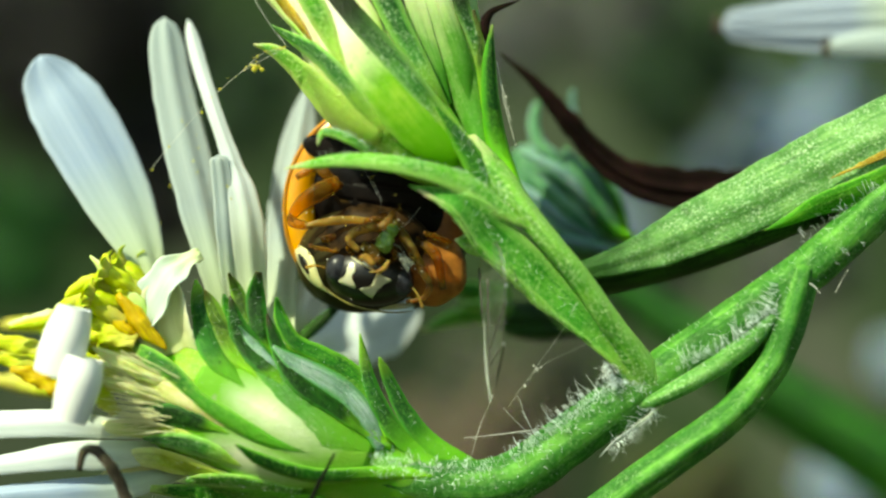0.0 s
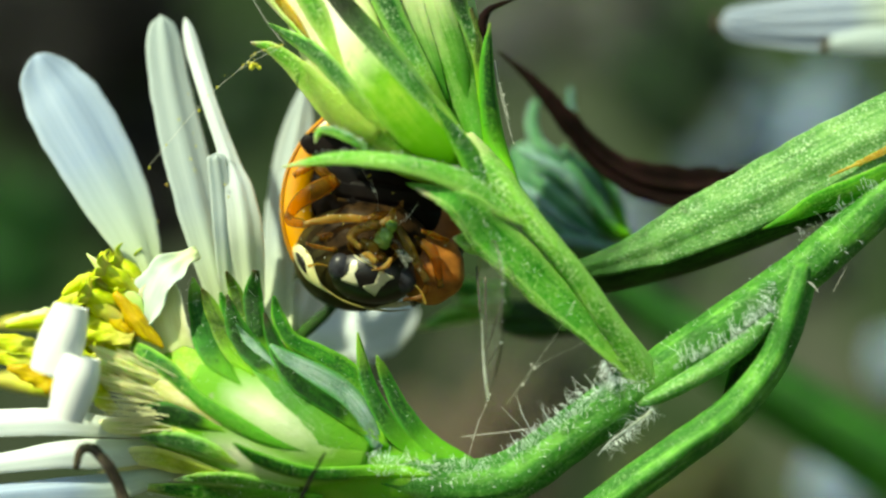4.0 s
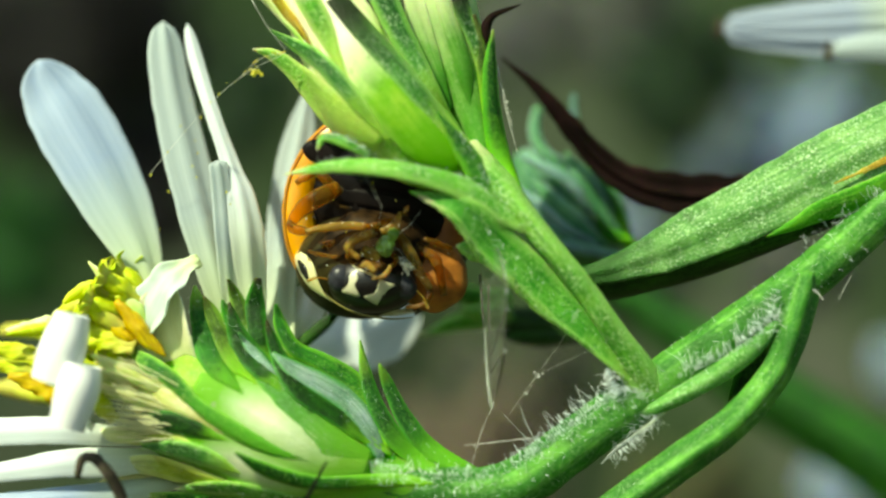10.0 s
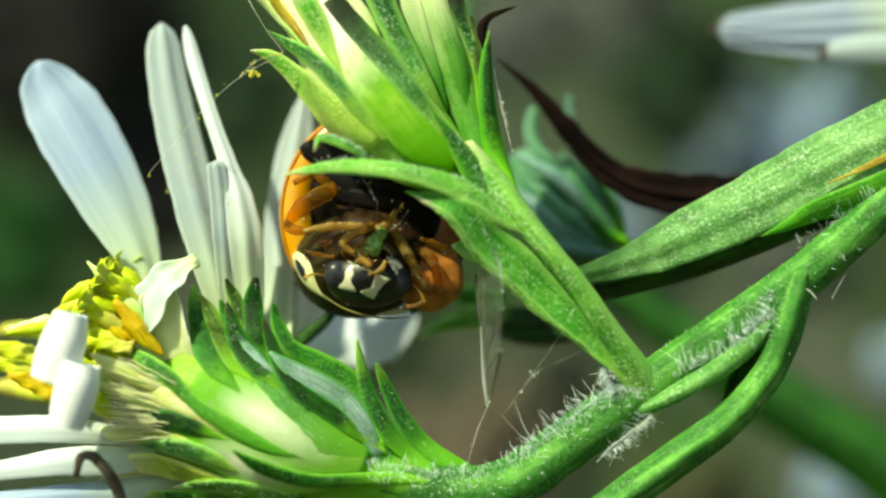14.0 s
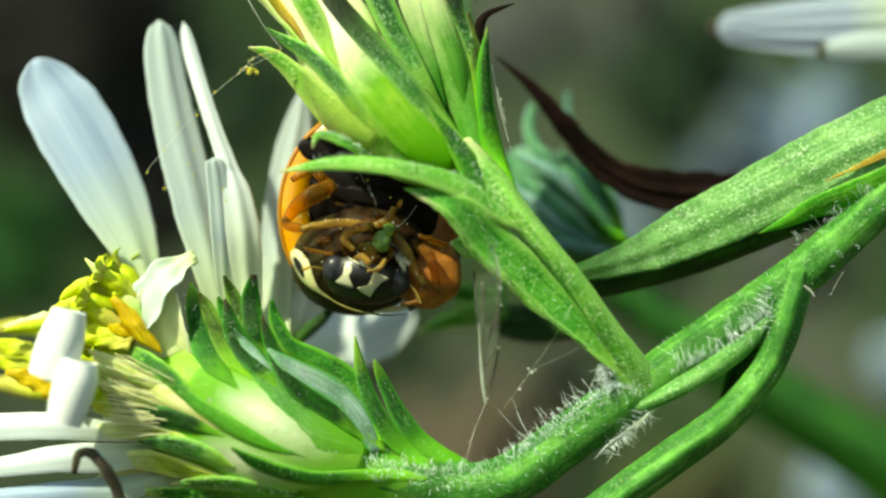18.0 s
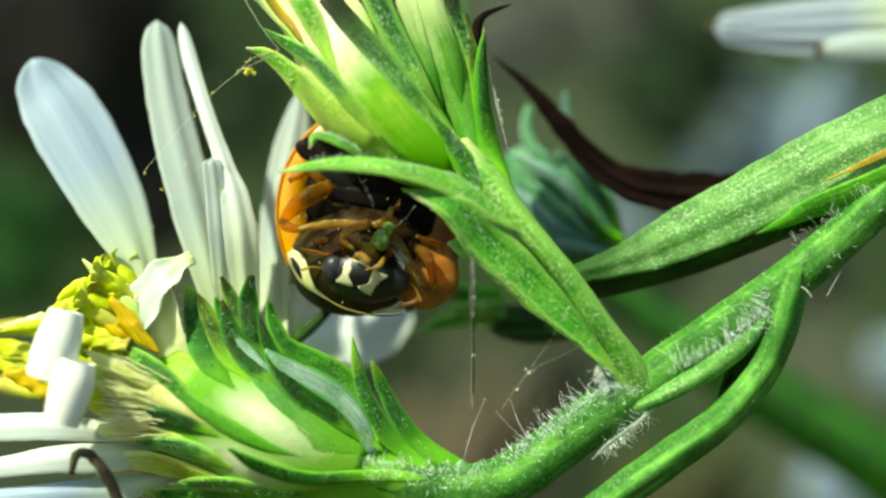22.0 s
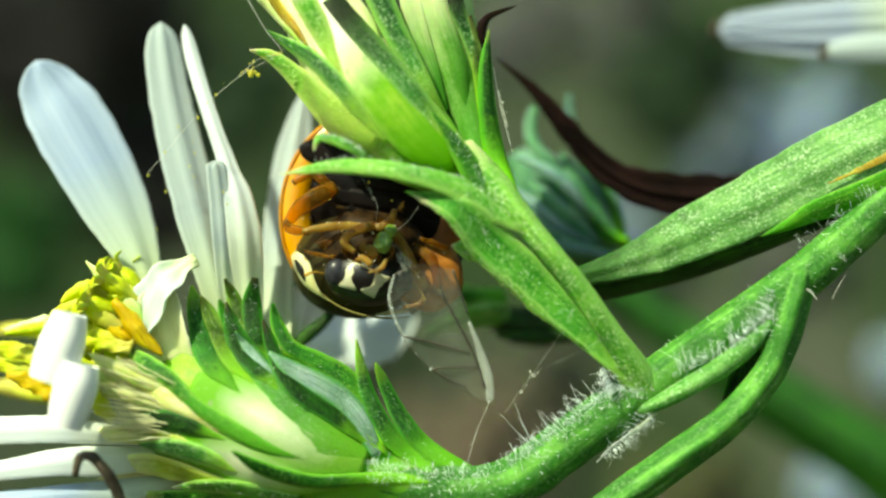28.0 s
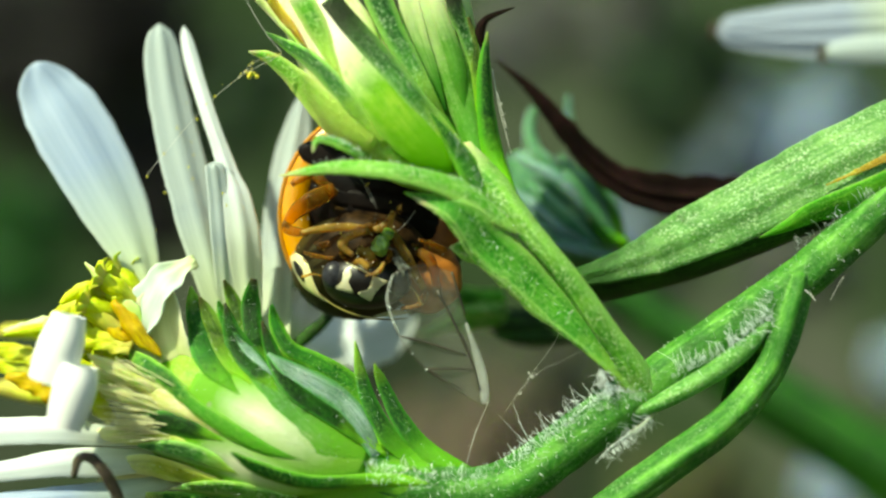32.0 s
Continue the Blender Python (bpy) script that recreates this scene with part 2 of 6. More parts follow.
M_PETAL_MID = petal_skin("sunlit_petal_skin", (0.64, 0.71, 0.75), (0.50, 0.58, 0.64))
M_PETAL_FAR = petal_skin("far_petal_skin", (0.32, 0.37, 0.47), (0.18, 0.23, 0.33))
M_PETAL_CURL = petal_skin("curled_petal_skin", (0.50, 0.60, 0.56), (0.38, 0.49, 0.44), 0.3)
M_PETAL_CREAM = petal_skin("cream_petal_skin", (0.90, 0.88, 0.48), (0.74, 0.74, 0.30))
M_WITHER = plant_skin("withered_skin", (0.006, 0.0028, 0.002), (0.026, 0.010, 0.010), (0.06, 0.03, 0.03), 0.15, ribs=16, rough=0.7)
M_WITHER.node_tree.nodes["Principled BSDF"].inputs["Specular IOR Level"].default_value = 0.06
M_TENDRIL = plant_skin("dry_tendril_skin", (0.03, 0.022, 0.015), (0.14, 0.11, 0.08), (0.3, 0.27, 0.2), 0.4, rough=0.7)
M_ORANGE_MARK = plant_skin("rust_skin", (0.36, 0.22, 0.02), (0.56, 0.40, 0.05), (0.6, 0.6, 0.25), 0.5)
M_FLORET = plant_skin("floret_skin", (0.46, 0.56, 0.015), (0.76, 0.82, 0.05), (0.90, 0.90, 0.25), 0.2, root=(0.55, 0.52, 0.10), deepen=0.8, glow=0.2, bump=0.3)
M_FLORET_OLD = plant_skin("old_floret_skin", (0.55, 0.36, 0.010), (0.84, 0.66, 0.025), (0.8, 0.62, 0.12), 0.2, deepen=0.8, glow=0.2, bump=0.3)
M_POLLEN = plant_skin("pollen_skin", (0.55, 0.5, 0.03), (0.8, 0.78, 0.1), (0.9, 0.9, 0.5), 0.3)
M_ELYTRA = shell_skin("orange_shell", (0.70, 0.27, 0.006), (0.88, 0.41, 0.012), 0.25, 500, 0.4, 0.2)
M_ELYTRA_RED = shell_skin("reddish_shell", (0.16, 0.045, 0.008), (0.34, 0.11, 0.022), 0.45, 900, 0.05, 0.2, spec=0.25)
# Right elytron: the same shell, its shade put into a near-black colour.
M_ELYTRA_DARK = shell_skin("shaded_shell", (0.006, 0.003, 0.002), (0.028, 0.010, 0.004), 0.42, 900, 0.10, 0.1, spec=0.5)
M_BLACK = shell_skin("black_chitin", (0.003, 0.0025, 0.003), (0.012, 0.008, 0.006), 0.38, 1500, 0.10, spec=0.4)
M_BELLY = shell_skin("belly_chitin", (0.0025, 0.0025, 0.0035), (0.011, 0.007, 0.006), 0.42, 700, 0.0)
M_BELLY.node_tree.nodes["Principled BSDF"].inputs["Specular IOR Level"].default_value = 0.12


def leg_skin(name, dark, amber, clear=0.3):
    """Clear amber chitin, dark along its two edges and toward its joints."""
    m, nt, b = shader(name, 0.34, 0.3)
    u, v = uv_axes(nt)
    o = coords(nt)
    edge = calc(nt, "COSINE", calc(nt, "MULTIPLY", u, 4 * math.pi))
    edge = calc(nt, "ADD", edge, calc(nt, "MULTIPLY_ADD", grain(nt, o, 3000, 3), 1.4, -0.7))
    mid = calc(nt, "ABSOLUTE", calc(nt, "MULTIPLY_ADD", v, 2.0, -1.0))
    f = calc(nt, "MAXIMUM", ramp(nt, calc(nt, "MULTIPLY_ADD", edge, 0.5, 0.5), [(0.62, (0, 0, 0)), (1.0, (0.95,) * 3)]), ramp(nt, mid, [(0.75, (0, 0, 0)), (1.0, (0.8,) * 3)]))
    nt.links.new(blend(nt, f, ramp(nt, grain(nt, o, 2200, 3), [(0.35, tuple(0.5 * x for x in amber)), (0.6, amber)]), dark), b.inputs["Base Color"])
    b.inputs["Coat Weight"].default_value = 0.35
    soft_light(b, 0.35, (1.0, 0.5, 0.15), 0.25 * MM)
    relief(nt, b, grain(nt, o, 7000, 3), 0.3, 0.02 * MM)
    glassy = add(nt, "ShaderNodeBsdfTransparent", {"Color": (0.95, 0.72, 0.35, 1)})
    mix = add(nt, "ShaderNodeMixShader", {0: calc(nt, "MULTIPLY_ADD", f, clear, 1.0 - clear), 1: glassy.outputs[0], 2: b.outputs[0]})
    nt.links.new(mix.outputs[0], nt.nodes["Material Output"].inputs[0])
    return m


M_AMBER = leg_skin("amber_leg", (0.05, 0.02, 0.004), (0.74, 0.50, 0.12), 0.68)
M_AMBER_CLEAR = leg_skin("clear_amber_leg", (0.09, 0.034, 0.004), (0.52, 0.26, 0.03), 0.86)
M_AMBER_DARK = leg_skin("dark_amber_leg", (0.022, 0.009, 0.003), (0.42, 0.20, 0.03), 0.65)
M_IVORY = shell_skin("ivory_mark", (0.46, 0.44, 0.26), (0.62, 0.59, 0.42), 0.35, 1200, 0.3, 0.1)
M_YELLOW = shell_skin("yellow_margin", (0.72, 0.68, 0.30), (0.86, 0.83, 0.50), 0.3, 900, 0.5, 0.1)
M_OLIVE = shell_skin("olive_shield", (0.010, 0.008, 0.002), (0.045, 0.036, 0.007), 0.5, 900, 0.0, spec=0.15)
M_OLIVE_RIM = shell_skin("olive_rim", (0.10, 0.085, 0.015), (0.26, 0.22, 0.05), 0.4, 900, 0.2)
M_THORAX = shell_skin("brown_chitin", (0.003, 0.002, 0.0012), (0.050, 0.026, 0.009), 0.5, 2600, 0.0, spec=0.08)
M_AMBER_BODY = shell_skin("amber_body", (0.09, 0.026, 0.004), (0.55, 0.21, 0.04), 0.45, 1300, 0.05, 0.2, spec=0.25)
M_RIM_ORANGE = shell_skin("amber_shell_edge", (0.34, 0.12, 0.004), (0.50, 0.20, 0.008), 0.3, 900, 0.3)
M_BEAD = shell_skin("wet_glint", (0.75, 0.72, 0.60), (0.9, 0.88, 0.8), 0.1, 3000, 0.8)
M_APHID = shell_skin("aphid_skin", (0.05, 0.13, 0.012), (0.26, 0.44, 0.06), 0.3, 3500, 0.4, 0.3)
M_VEIN = shell_skin("wing_vein", (0.02, 0.018, 0.012), (0.06, 0.05, 0.03), 0.4, 1500, 0.2)
M_EYE = shell_skin("eye_lens", (0.006, 0.006, 0.009), (0.040, 0.040, 0.050), 0.4, 5000, 0.1, spec=0.3)
M_HAIR = shell_skin("white_hair", (0.84, 0.93, 0.95), (0.90, 0.97, 0.98), 0.4, 1500, 0.0)
M_SILK = shell_skin("silk", (0.55, 0.55, 0.50), (0.8, 0.8, 0.75), 0.35, 3000, 0.2)
M_STALK_FAR = plant_skin("far_stalk_skin", (0.012, 0.075, 0.006), (0.028, 0.125, 0.010), (0.06, 0.18, 0.03), 0.2)


def membrane(name, cover, vary, tint=(0.45, 0.48, 0.42, 1)):
    m = bpy.data.materials.new(name)
    m.use_nodes = True
    nt = m.node_tree
    b = nt.nodes["Principled BSDF"]
    b.inputs["Base Color"].default_value = tint
    b.inputs["Roughness"].default_value = 0.15
    relief(nt, b, grain(nt, coords(nt), 2500, 2), 0.4, 0.03 * MM)
    clear = add(nt, "ShaderNodeBsdfTransparent", {"Color": (0.95, 0.96, 0.94, 1)})
    n = grain(nt, coords(nt), 1200, 2)
    mix = add(nt, "ShaderNodeMixShader", {0: calc(nt, "MULTIPLY_ADD", n, vary, cover), 1: clear.outputs[0], 2: b.outputs[0]})
    nt.links.new(mix.outputs[0], nt.nodes["Material Output"].inputs[0])
    return m


M_WING = membrane("wing_membrane", 0.01, 0.08)
M_SCRAP = membrane("wing_scrap", 0.06, 0.3)
M_WING_EDGE = membrane("wing_edge", 0.07, 0.34, (0.75, 0.80, 0.76, 1))


# ---- building tools ----
ORIGIN = {}


def spline(pts, n):
    """n points on a smooth curve through pts (tuples of any length)."""
    p = np.array(pts, float)
    if p.ndim == 1:
        p = p[:, None]
    if len(p) == 1:
        return np.repeat(p, n, 0)
    q = np.concatenate([[2 * p[0] - p[1]], p, [2 * p[-1] - p[-2]]])
    out = []
    for s in np.linspace(0, len(p) - 1, n):
        i = min(int(s), len(p) - 2)
        f = s - i
        a, b, c, d = q[i], q[i + 1], q[i + 2], q[i + 3]
        out.append(0.5 * (2 * b + (c - a) * f + (2 * a - 5 * b + 4 * c - d) * f * f + (3 * b - a - 3 * c + d) * f ** 3))
    return np.array(out)


def unit(v):
    return v / (np.linalg.norm(v, axis=-1, keepdims=True) + 1e-9)


def tangents(c):
    return unit(np.gradient(c, axis=0))


def skin_rings(rings, uvs, caps=True):
    """Faces over a stack of closed rings; rings: (n, k, 3)."""
    n, k, _ = rings.shape
    faces = [(i * k + j, i * k + (j + 1) % k, (i + 1) * k + (j + 1) % k, (i + 1) * k + j) for i in range(n - 1) for j in range(k)]
    if caps:
        faces += [tuple(range(k - 1, -1, -1)), tuple(range((n - 1) * k, n * k))]
    return rings.reshape(-1, 3), faces, uvs.reshape(-1, 2)


def roughen(v, amount, scale):
    if not amount:
        return v
    return v + np.array([amount * np.array(noise.noise_vector(Vector(p) * scale)) for p in v])


def tube(path, radii, n=24, sides=12, flat=1.0, face=(0, -1, 0), lump=0.0, lump_scale=1.5, grooves=0, depth=0.06):
    """A round stem along path; radii sampled along it; flat squashes it across face."""
    c = spline(path, n)
    r = np.maximum(spline(radii, n)[:, 0], 0.002)
    t = tangents(c)
    f = np.array(face, float)
    s = unit(np.cross(t, f))
    u = np.cross(s, t)
    a = np.linspace(0, 2 * math.pi, sides, endpoint=False)
    rad = 1 + depth * np.cos(grooves * a) if grooves else np.ones_like(a)
    rings = c[:, None] + r[:, None, None] * (s[:, None] * (np.cos(a) * rad)[None, :, None] + flat * u[:, None] * (np.sin(a) * rad)[None, :, None])
    uv = np.stack(np.broadcast_arrays(a[None] / (2 * math.pi), np.linspace(0, 1, n)[:, None]), -1)
    v, fc, uv = skin_rings(rings, uv)
    return roughen(v, lump, lump_scale), fc, uv


def blade(path, widths, face=(0, -1, 0), cup=0.12, thick=0.10, ridges=0, ridge=0.03, n=26, m=9, wave=0.0, twist=0.0, notch=0.0, tip=0.0, ragged=0.05):
    """A leaf or petal with thickness along path, its broad side to face; cup bends its edges back."""
    c = spline(path, n)
    w = np.maximum(spline(widths, n)[:, 0], 0.02)
    if tip:
        g = np.clip((np.linspace(0, 1, n) - 1 + tip) / tip, 0, 1)
        w = np.maximum(w * np.sqrt(1 - g ** 2), 0.03)
    if ragged:
        w = w * np.array([1 + ragged * (noise.noise((k * 0.35, c[0, 0] * 3, c[0, 2] * 3)) + 0.6 * noise.noise((k * 0.9, c[0, 2] * 5, 7.0))) for k in range(n)])
    t = tangents(c)
    f0 = np.array(face, float)
    s = unit(np.cross(t, f0))
    u = np.cross(s, t)
    ang = np.radians(np.linspace(0, twist, n))[:, None]
    s, u = s * np.cos(ang) + u * np.sin(ang), u * np.cos(ang) - s * np.sin(ang)
    x = np.sin(np.linspace(-math.pi / 2, math.pi / 2, m))
    x2 = np.concatenate([x, x[-2:0:-1]])
    side = np.concatenate([np.ones(m), -np.ones(m - 2)])
    body = np.sqrt(np.maximum(0, 1 - x2 ** 2))
    k = len(x2)
    tt = np.linspace(0, 1, n)[:, None]
    h = -cup * w[:, None] * x2[None] ** 2 + thick * 0.5 * (side * body)[None] * np.minimum(1, w[:, None] / (thick * 2))
    if ridges:
        h = h + ridge * np.cos(x2[None] * math.pi * ridges) * np.minimum(1, w[:, None])
    if wave:
        h = h + wave * np.sin(tt * 17 + x2[None] * 2.0) * np.abs(x2[None])
    p = c[:, None] + s[:, None] * (x2[None] * w[:, None] * 0.5)[..., None] + u[:, None] * h[..., None]
    if notch:
        p = p + t[:, None] * (notch * np.cos(x2 * 7)[None] * np.linspace(0, 1, n)[:, None] ** 8)[..., None]
    uv = np.stack(np.broadcast_arrays((x2[None] + 1) / 2, tt), -1)
    return skin_rings(p, uv)


def ball(center, radii, rot=(0, 0, 0), n=14, sides=20, lump=0.0, lump_scale=2.0):
    """A closed ellipsoid."""
    a = np.linspace(0.02, math.pi - 0.02, n)
    b = np.linspace(0, 2 * math.pi, sides, endpoint=False)
    p = np.stack([np.sin(a)[:, None] * np.cos(b)[None], np.sin(a)[:, None] * np.sin(b)[None], np.repeat(np.cos(a)[:, None], sides, 1)], -1) * np.array(radii)
    R = np.array(Euler([radians(x) for x in rot]).to_matrix())
    p = p @ R.T + np.array(center)
    uv = np.stack(np.broadcast_arrays(b[None] / (2 * math.pi), np.linspace(0, 1, n)[:, None]), -1)
    v, f, uv = skin_rings(p, uv)
    return roughen(v, lump, lump_scale), f, uv


def patch(outline, center, radii, proud=0.015, rings=5, n=40):
    """A thin mark that lies on the near side of an ellipsoid; outline: (x, z) round it."""
    o = spline(list(outline) + [outline[0]], n + 1)[:-1]
    mid = o.mean(0)
    cen, rad = np.array(center), np.array(radii)

    def lay(xz, lift):
        d = 1 - ((xz[..., 0] - cen[0]) / rad[0]) ** 2 - ((xz[..., 1] - cen[2]) / rad[2]) ** 2
        return np.stack([xz[..., 0], cen[1] - rad[1] * np.sqrt(np.maximum(d, 0.02)) - lift, xz[..., 1]], -1)
    fr = np.linspace(0.04, 1, rings)
    top = lay(mid + (o - mid)[None] * fr[:, None, None], proud)
    low = lay(o[None], -0.03)
    p = np.concatenate([top, low])
    uv = np.zeros((*p.shape[:2], 2))
    return skin_rings(p, uv)


def wrap(path, widths, axis, radii, lift=0.03, peel=0.0, thick=0.05, n=34, m=11, tip_peel=3.0, ragged=0.05, ridge=0.0):
    """A scale that hugs the near side of a round body and frees itself by peel toward its tip."""
    c = spline(path, n)[:, [0, 2]]
    w = np.maximum(spline(widths, n)[:, 0], 0.02)
    w = w * np.array([1 + ragged * (noise.noise((k * 0.35, c[0, 0] * 3, c[0, 1] * 3)) + 0.6 * noise.noise((k * 0.9, c[0, 1] * 5, 7.0))) for k in range(n)])
    t = unit(np.gradient(c, axis=0))
    side = np.stack([t[:, 1], -t[:, 0]], -1)
    x = np.sin(np.linspace(-math.pi / 2, math.pi / 2, m))
    q = c[:, None] + side[:, None] * (w[:, None] * 0.5 * x[None])[..., None]
    a, r = spline(axis, 160), spline(radii, 160)[:, 0] * 1.03
    d2 = (q[..., None, 0] - a[:, 0]) ** 2 + (q[..., None, 1] - a[:, 2]) ** 2
    y = (a[:, 1] - np.sqrt(np.maximum(r ** 2 - d2, 0))).min(-1)
    off = np.maximum(np.sqrt(d2) - r, 0).min(-1)
    y = y + np.minimum(0.4, off * 0.5)
    v = np.linspace(0, 1, n)[:, None]
    free = peel * v ** tip_peel
    y = y * (1 - np.minimum(1, free)) + np.minimum(1, free) * y.mean(1, keepdims=True)
    up = lift - 0.11 * (1 - np.minimum(1, v * 3.5)) + free + thick * (1 - x[None] ** 2) - ridge * np.exp(-(x[None] / 0.22) ** 2)
    top = np.stack([q[..., 0], y - up, q[..., 1]], -1)
    low = np.stack([q[..., 0], y - up + thick + 0.04, q[..., 1]], -1)[:, -2:0:-1]
    uv = np.stack(np.broadcast_arrays(np.concatenate([x, x[-2:0:-1]])[None] * 0.5 + 0.5, v), -1)
    return skin_rings(np.concatenate([top, low], 1), uv)


def band(path, widths, center, radii, proud=0.02, n=18, m=5):
    """A thin strip that lies on the near side of an ellipsoid; path: (x, z) along it."""
    c, w = spline(path, n), spline(widths, n)[:, 0]
    t = tangents(c)
    side = np.stack([-t[:, 1], t[:, 0]], -1)
    x = np.linspace(-0.5, 0.5, m)
    q = c[:, None] + side[:, None] * (w[:, None] * x[None])[..., None]
    cen, rad = np.array(center), np.array(radii)
    d = 1 - ((q[..., 0] - cen[0]) / rad[0]) ** 2 - ((q[..., 1] - cen[2]) / rad[2]) ** 2
    y = cen[1] - rad[1] * np.sqrt(np.maximum(d, 0.01))
    top = np.stack([q[..., 0], y - proud * (1 - (2 * x[None]) ** 2) - 0.005, q[..., 1]], -1)
    low = np.stack([q[..., 0], y + 0.05, q[..., 1]], -1)[:, ::-1]
    return skin_rings(np.concatenate([top, low], 1), np.zeros((n, 2 * m, 2)))


def joined(*geos):
    v, f, uv, k = [], [], [], 0
    for a, b, c in geos:
        v.append(a)
        uv.append(c)
        f += [tuple(i + k for i in q) for q in b]
        k += len(a)
    return np.concatenate(v), f, np.concatenate(uv)


def thing(name, base, label, category, group="", kind=""):
    ob = new(name)
    ob.location = Vector(base) * MM
    ob.empty_display_size = 0.5 * MM
    ORIGIN[ob.name] = np.array(base, float)
    return tagged(ob, label, category, group, kind)


def part(name, geo, material, parent=None, label="", origin=None, kind=""):
    v, f, uv = geo
    og = np.array(origin, float) if origin is not None else (ORIGIN[parent.name] if parent else np.zeros(3))
    me = bpy.data.meshes.new(name)
    me.from_pydata(((v - og) * MM).tolist(), [], f)
    layer = me.uv_layers.new(name="UVMap")
    idx = np.empty(len(me.loops), int)
    me.loops.foreach_get("vertex_index", idx)
    layer.data.foreach_set("uv", uv[idx].astype(np.float32).ravel())
    me.polygons.foreach_set("use_smooth", [True] * len(me.polygons))
    me.materials.append(material)
    ob = new(name, me)
    if parent:
        ob.parent = parent
        ob.location = Vector(og - ORIGIN[parent.name]) * MM
    else:
        ob.location = Vector(og) * MM
    ORIGIN[ob.name] = og
    return tagged(ob, label, kind=kind)


rng = random.Random(7)


def hairs(path, radius, count, length, side, spread, thin=0.012, bend=0.35, jitter=1.0):
    """Fine hairs standing on a stem; side: the way they mostly stand."""
    c = spline(path, 60)
    t = tangents(c)
    geos = []
    for _ in range(count):
        i = rng.randrange(1, 59)
        d = unit(np.array(side) + spread * np.array([rng.gauss(0, 1), rng.gauss(0, 1), rng.gauss(0, 1)]))
        d = unit(d - t[i] * np.dot(d, t[i]) * 0.8)
        a = c[i] + d * radius * 0.93
        l = length * rng.uniform(0.35, 1.25)
        e = d + np.array([rng.gauss(0, bend), rng.gauss(0, bend), rng.gauss(0, bend)])
        geos.append(tube([a, a + d * l * 0.5, a + d * l * 0.5 + e * l * 0.5], [thin, thin * 0.8, thin * 0.25], 4, 4))
    return joined(*geos)


# ---- distance ----
def backdrop():
    m, nt, b = shader("meadow_distance", 0.9, 0.1)
    o = coords(nt)
    n1 = grain(nt, o, 16, 2)
    n2 = grain(nt, o, 45, 3)
    col = ramp(nt, n1, [(0.35, (0.020, 0.022, 0.018)), (0.5, (0.035, 0.060, 0.024)), (0.62, (0.10, 0.10, 0.085))])
    col = blend(nt, calc(nt, "MULTIPLY", n2, 0.5), col, (0.04, 0.08, 0.03))
    nt.links.new(col, b.inputs["Base Color"])
    n = 24
    ang = np.linspace(-1.2, 1.2, n)
    x, y = np.sin(ang) * 420, np.cos(ang) * 420 - 100
    rings = np.stack([np.stack([np.concatenate([x, x[::-1] * 1.02]), np.concatenate([y, y[::-1] + 8]), np.full(2 * n, z)], -1) for z in np.linspace(-180, 260, 12)])
    part("backdrop", skin_rings(rings, np.zeros((12, 2 * n, 2))), m, None, "dark blurred meadow growth far behind the flower", kind="structure")
    g, gt, gb = shader("soil", 0.95, 0.2)
    go = coords(gt)
    gt.links.new(ramp(gt, grain(gt, go, 30, 5), [(0.3, (0.02, 0.016, 0.010)), (0.7, (0.07, 0.06, 0.035))]), gb.inputs["Base Color"])
    relief(gt, gb, grain(gt, go, 80, 5), 0.8, 0.01)
    k = 40
    xs = np.linspace(-1, 1, k) ** 3 * 60000
    v = np.array([(a, b_, -180 + 6 * noise.noise((a * 0.01, b_ * 0.01, 0))) for b_ in xs for a in xs])
    f = [(j * k + i, j * k + i + 1, (j + 1) * k + i + 1, (j + 1) * k + i) for j in range(k - 1) for i in range(k - 1)]
    part("ground", (v, f, np.zeros((k * k, 2))), g, None, "dark meadow soil far below the flower", kind="structure")


backdrop()


def far_stalk():
    s = thing("grass_stalk", (7.73, 24.00, -1.77), "broad green grass stalk far out of focus", "grass stalk")
    part("blade", blade([(3.58, 26.00, 0.94), (7.84, 25.00, -2.13), (12.21, 24.00, -5.12), (17.33, 23.00, -8.36), (22.09, 22.00, -11.28)], [1.0, 1.6, 2.5, 2.8, 3.0], cup=0.25, thick=0.5), M_STALK_FAR, s)
    part("midrib", tube([(3.57, 25.80, 0.94), (7.81, 24.70, -2.12), (12.14, 23.60, -5.09), (17.23, 22.60, -8.31), (21.97, 21.60, -11.22)], [0.15, 0.2, 0.25, 0.3, 0.3], 30, 8), M_STALK_FAR, s)


far_stalk()
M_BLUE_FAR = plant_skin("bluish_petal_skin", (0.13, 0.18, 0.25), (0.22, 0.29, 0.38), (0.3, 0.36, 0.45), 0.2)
# Pale blue petal tone carrying the soft background haze in its colour.
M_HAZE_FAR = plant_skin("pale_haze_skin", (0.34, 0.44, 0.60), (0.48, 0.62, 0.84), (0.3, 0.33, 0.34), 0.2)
M_PALE_FAR = plant_skin("pale_grey_leaf_skin", (0.115, 0.12, 0.115), (0.175, 0.175, 0.17), (0.3, 0.3, 0.28), 0.2)
M_GREY_FAR = plant_skin("grey_leaf_skin", (0.088, 0.095, 0.084), (0.15, 0.153, 0.14), (0.3, 0.3, 0.25), 0.2)
M_TAN_FAR = plant_skin("tan_leaf_skin", (0.15, 0.12, 0.085), (0.27, 0.215, 0.165), (0.4, 0.33, 0.25), 0.2)
M_DUSK_FAR = plant_skin("dusky_leaf_skin", (0.075, 0.082, 0.058), (0.14, 0.145, 0.105), (0.2, 0.2, 0.15), 0.2)
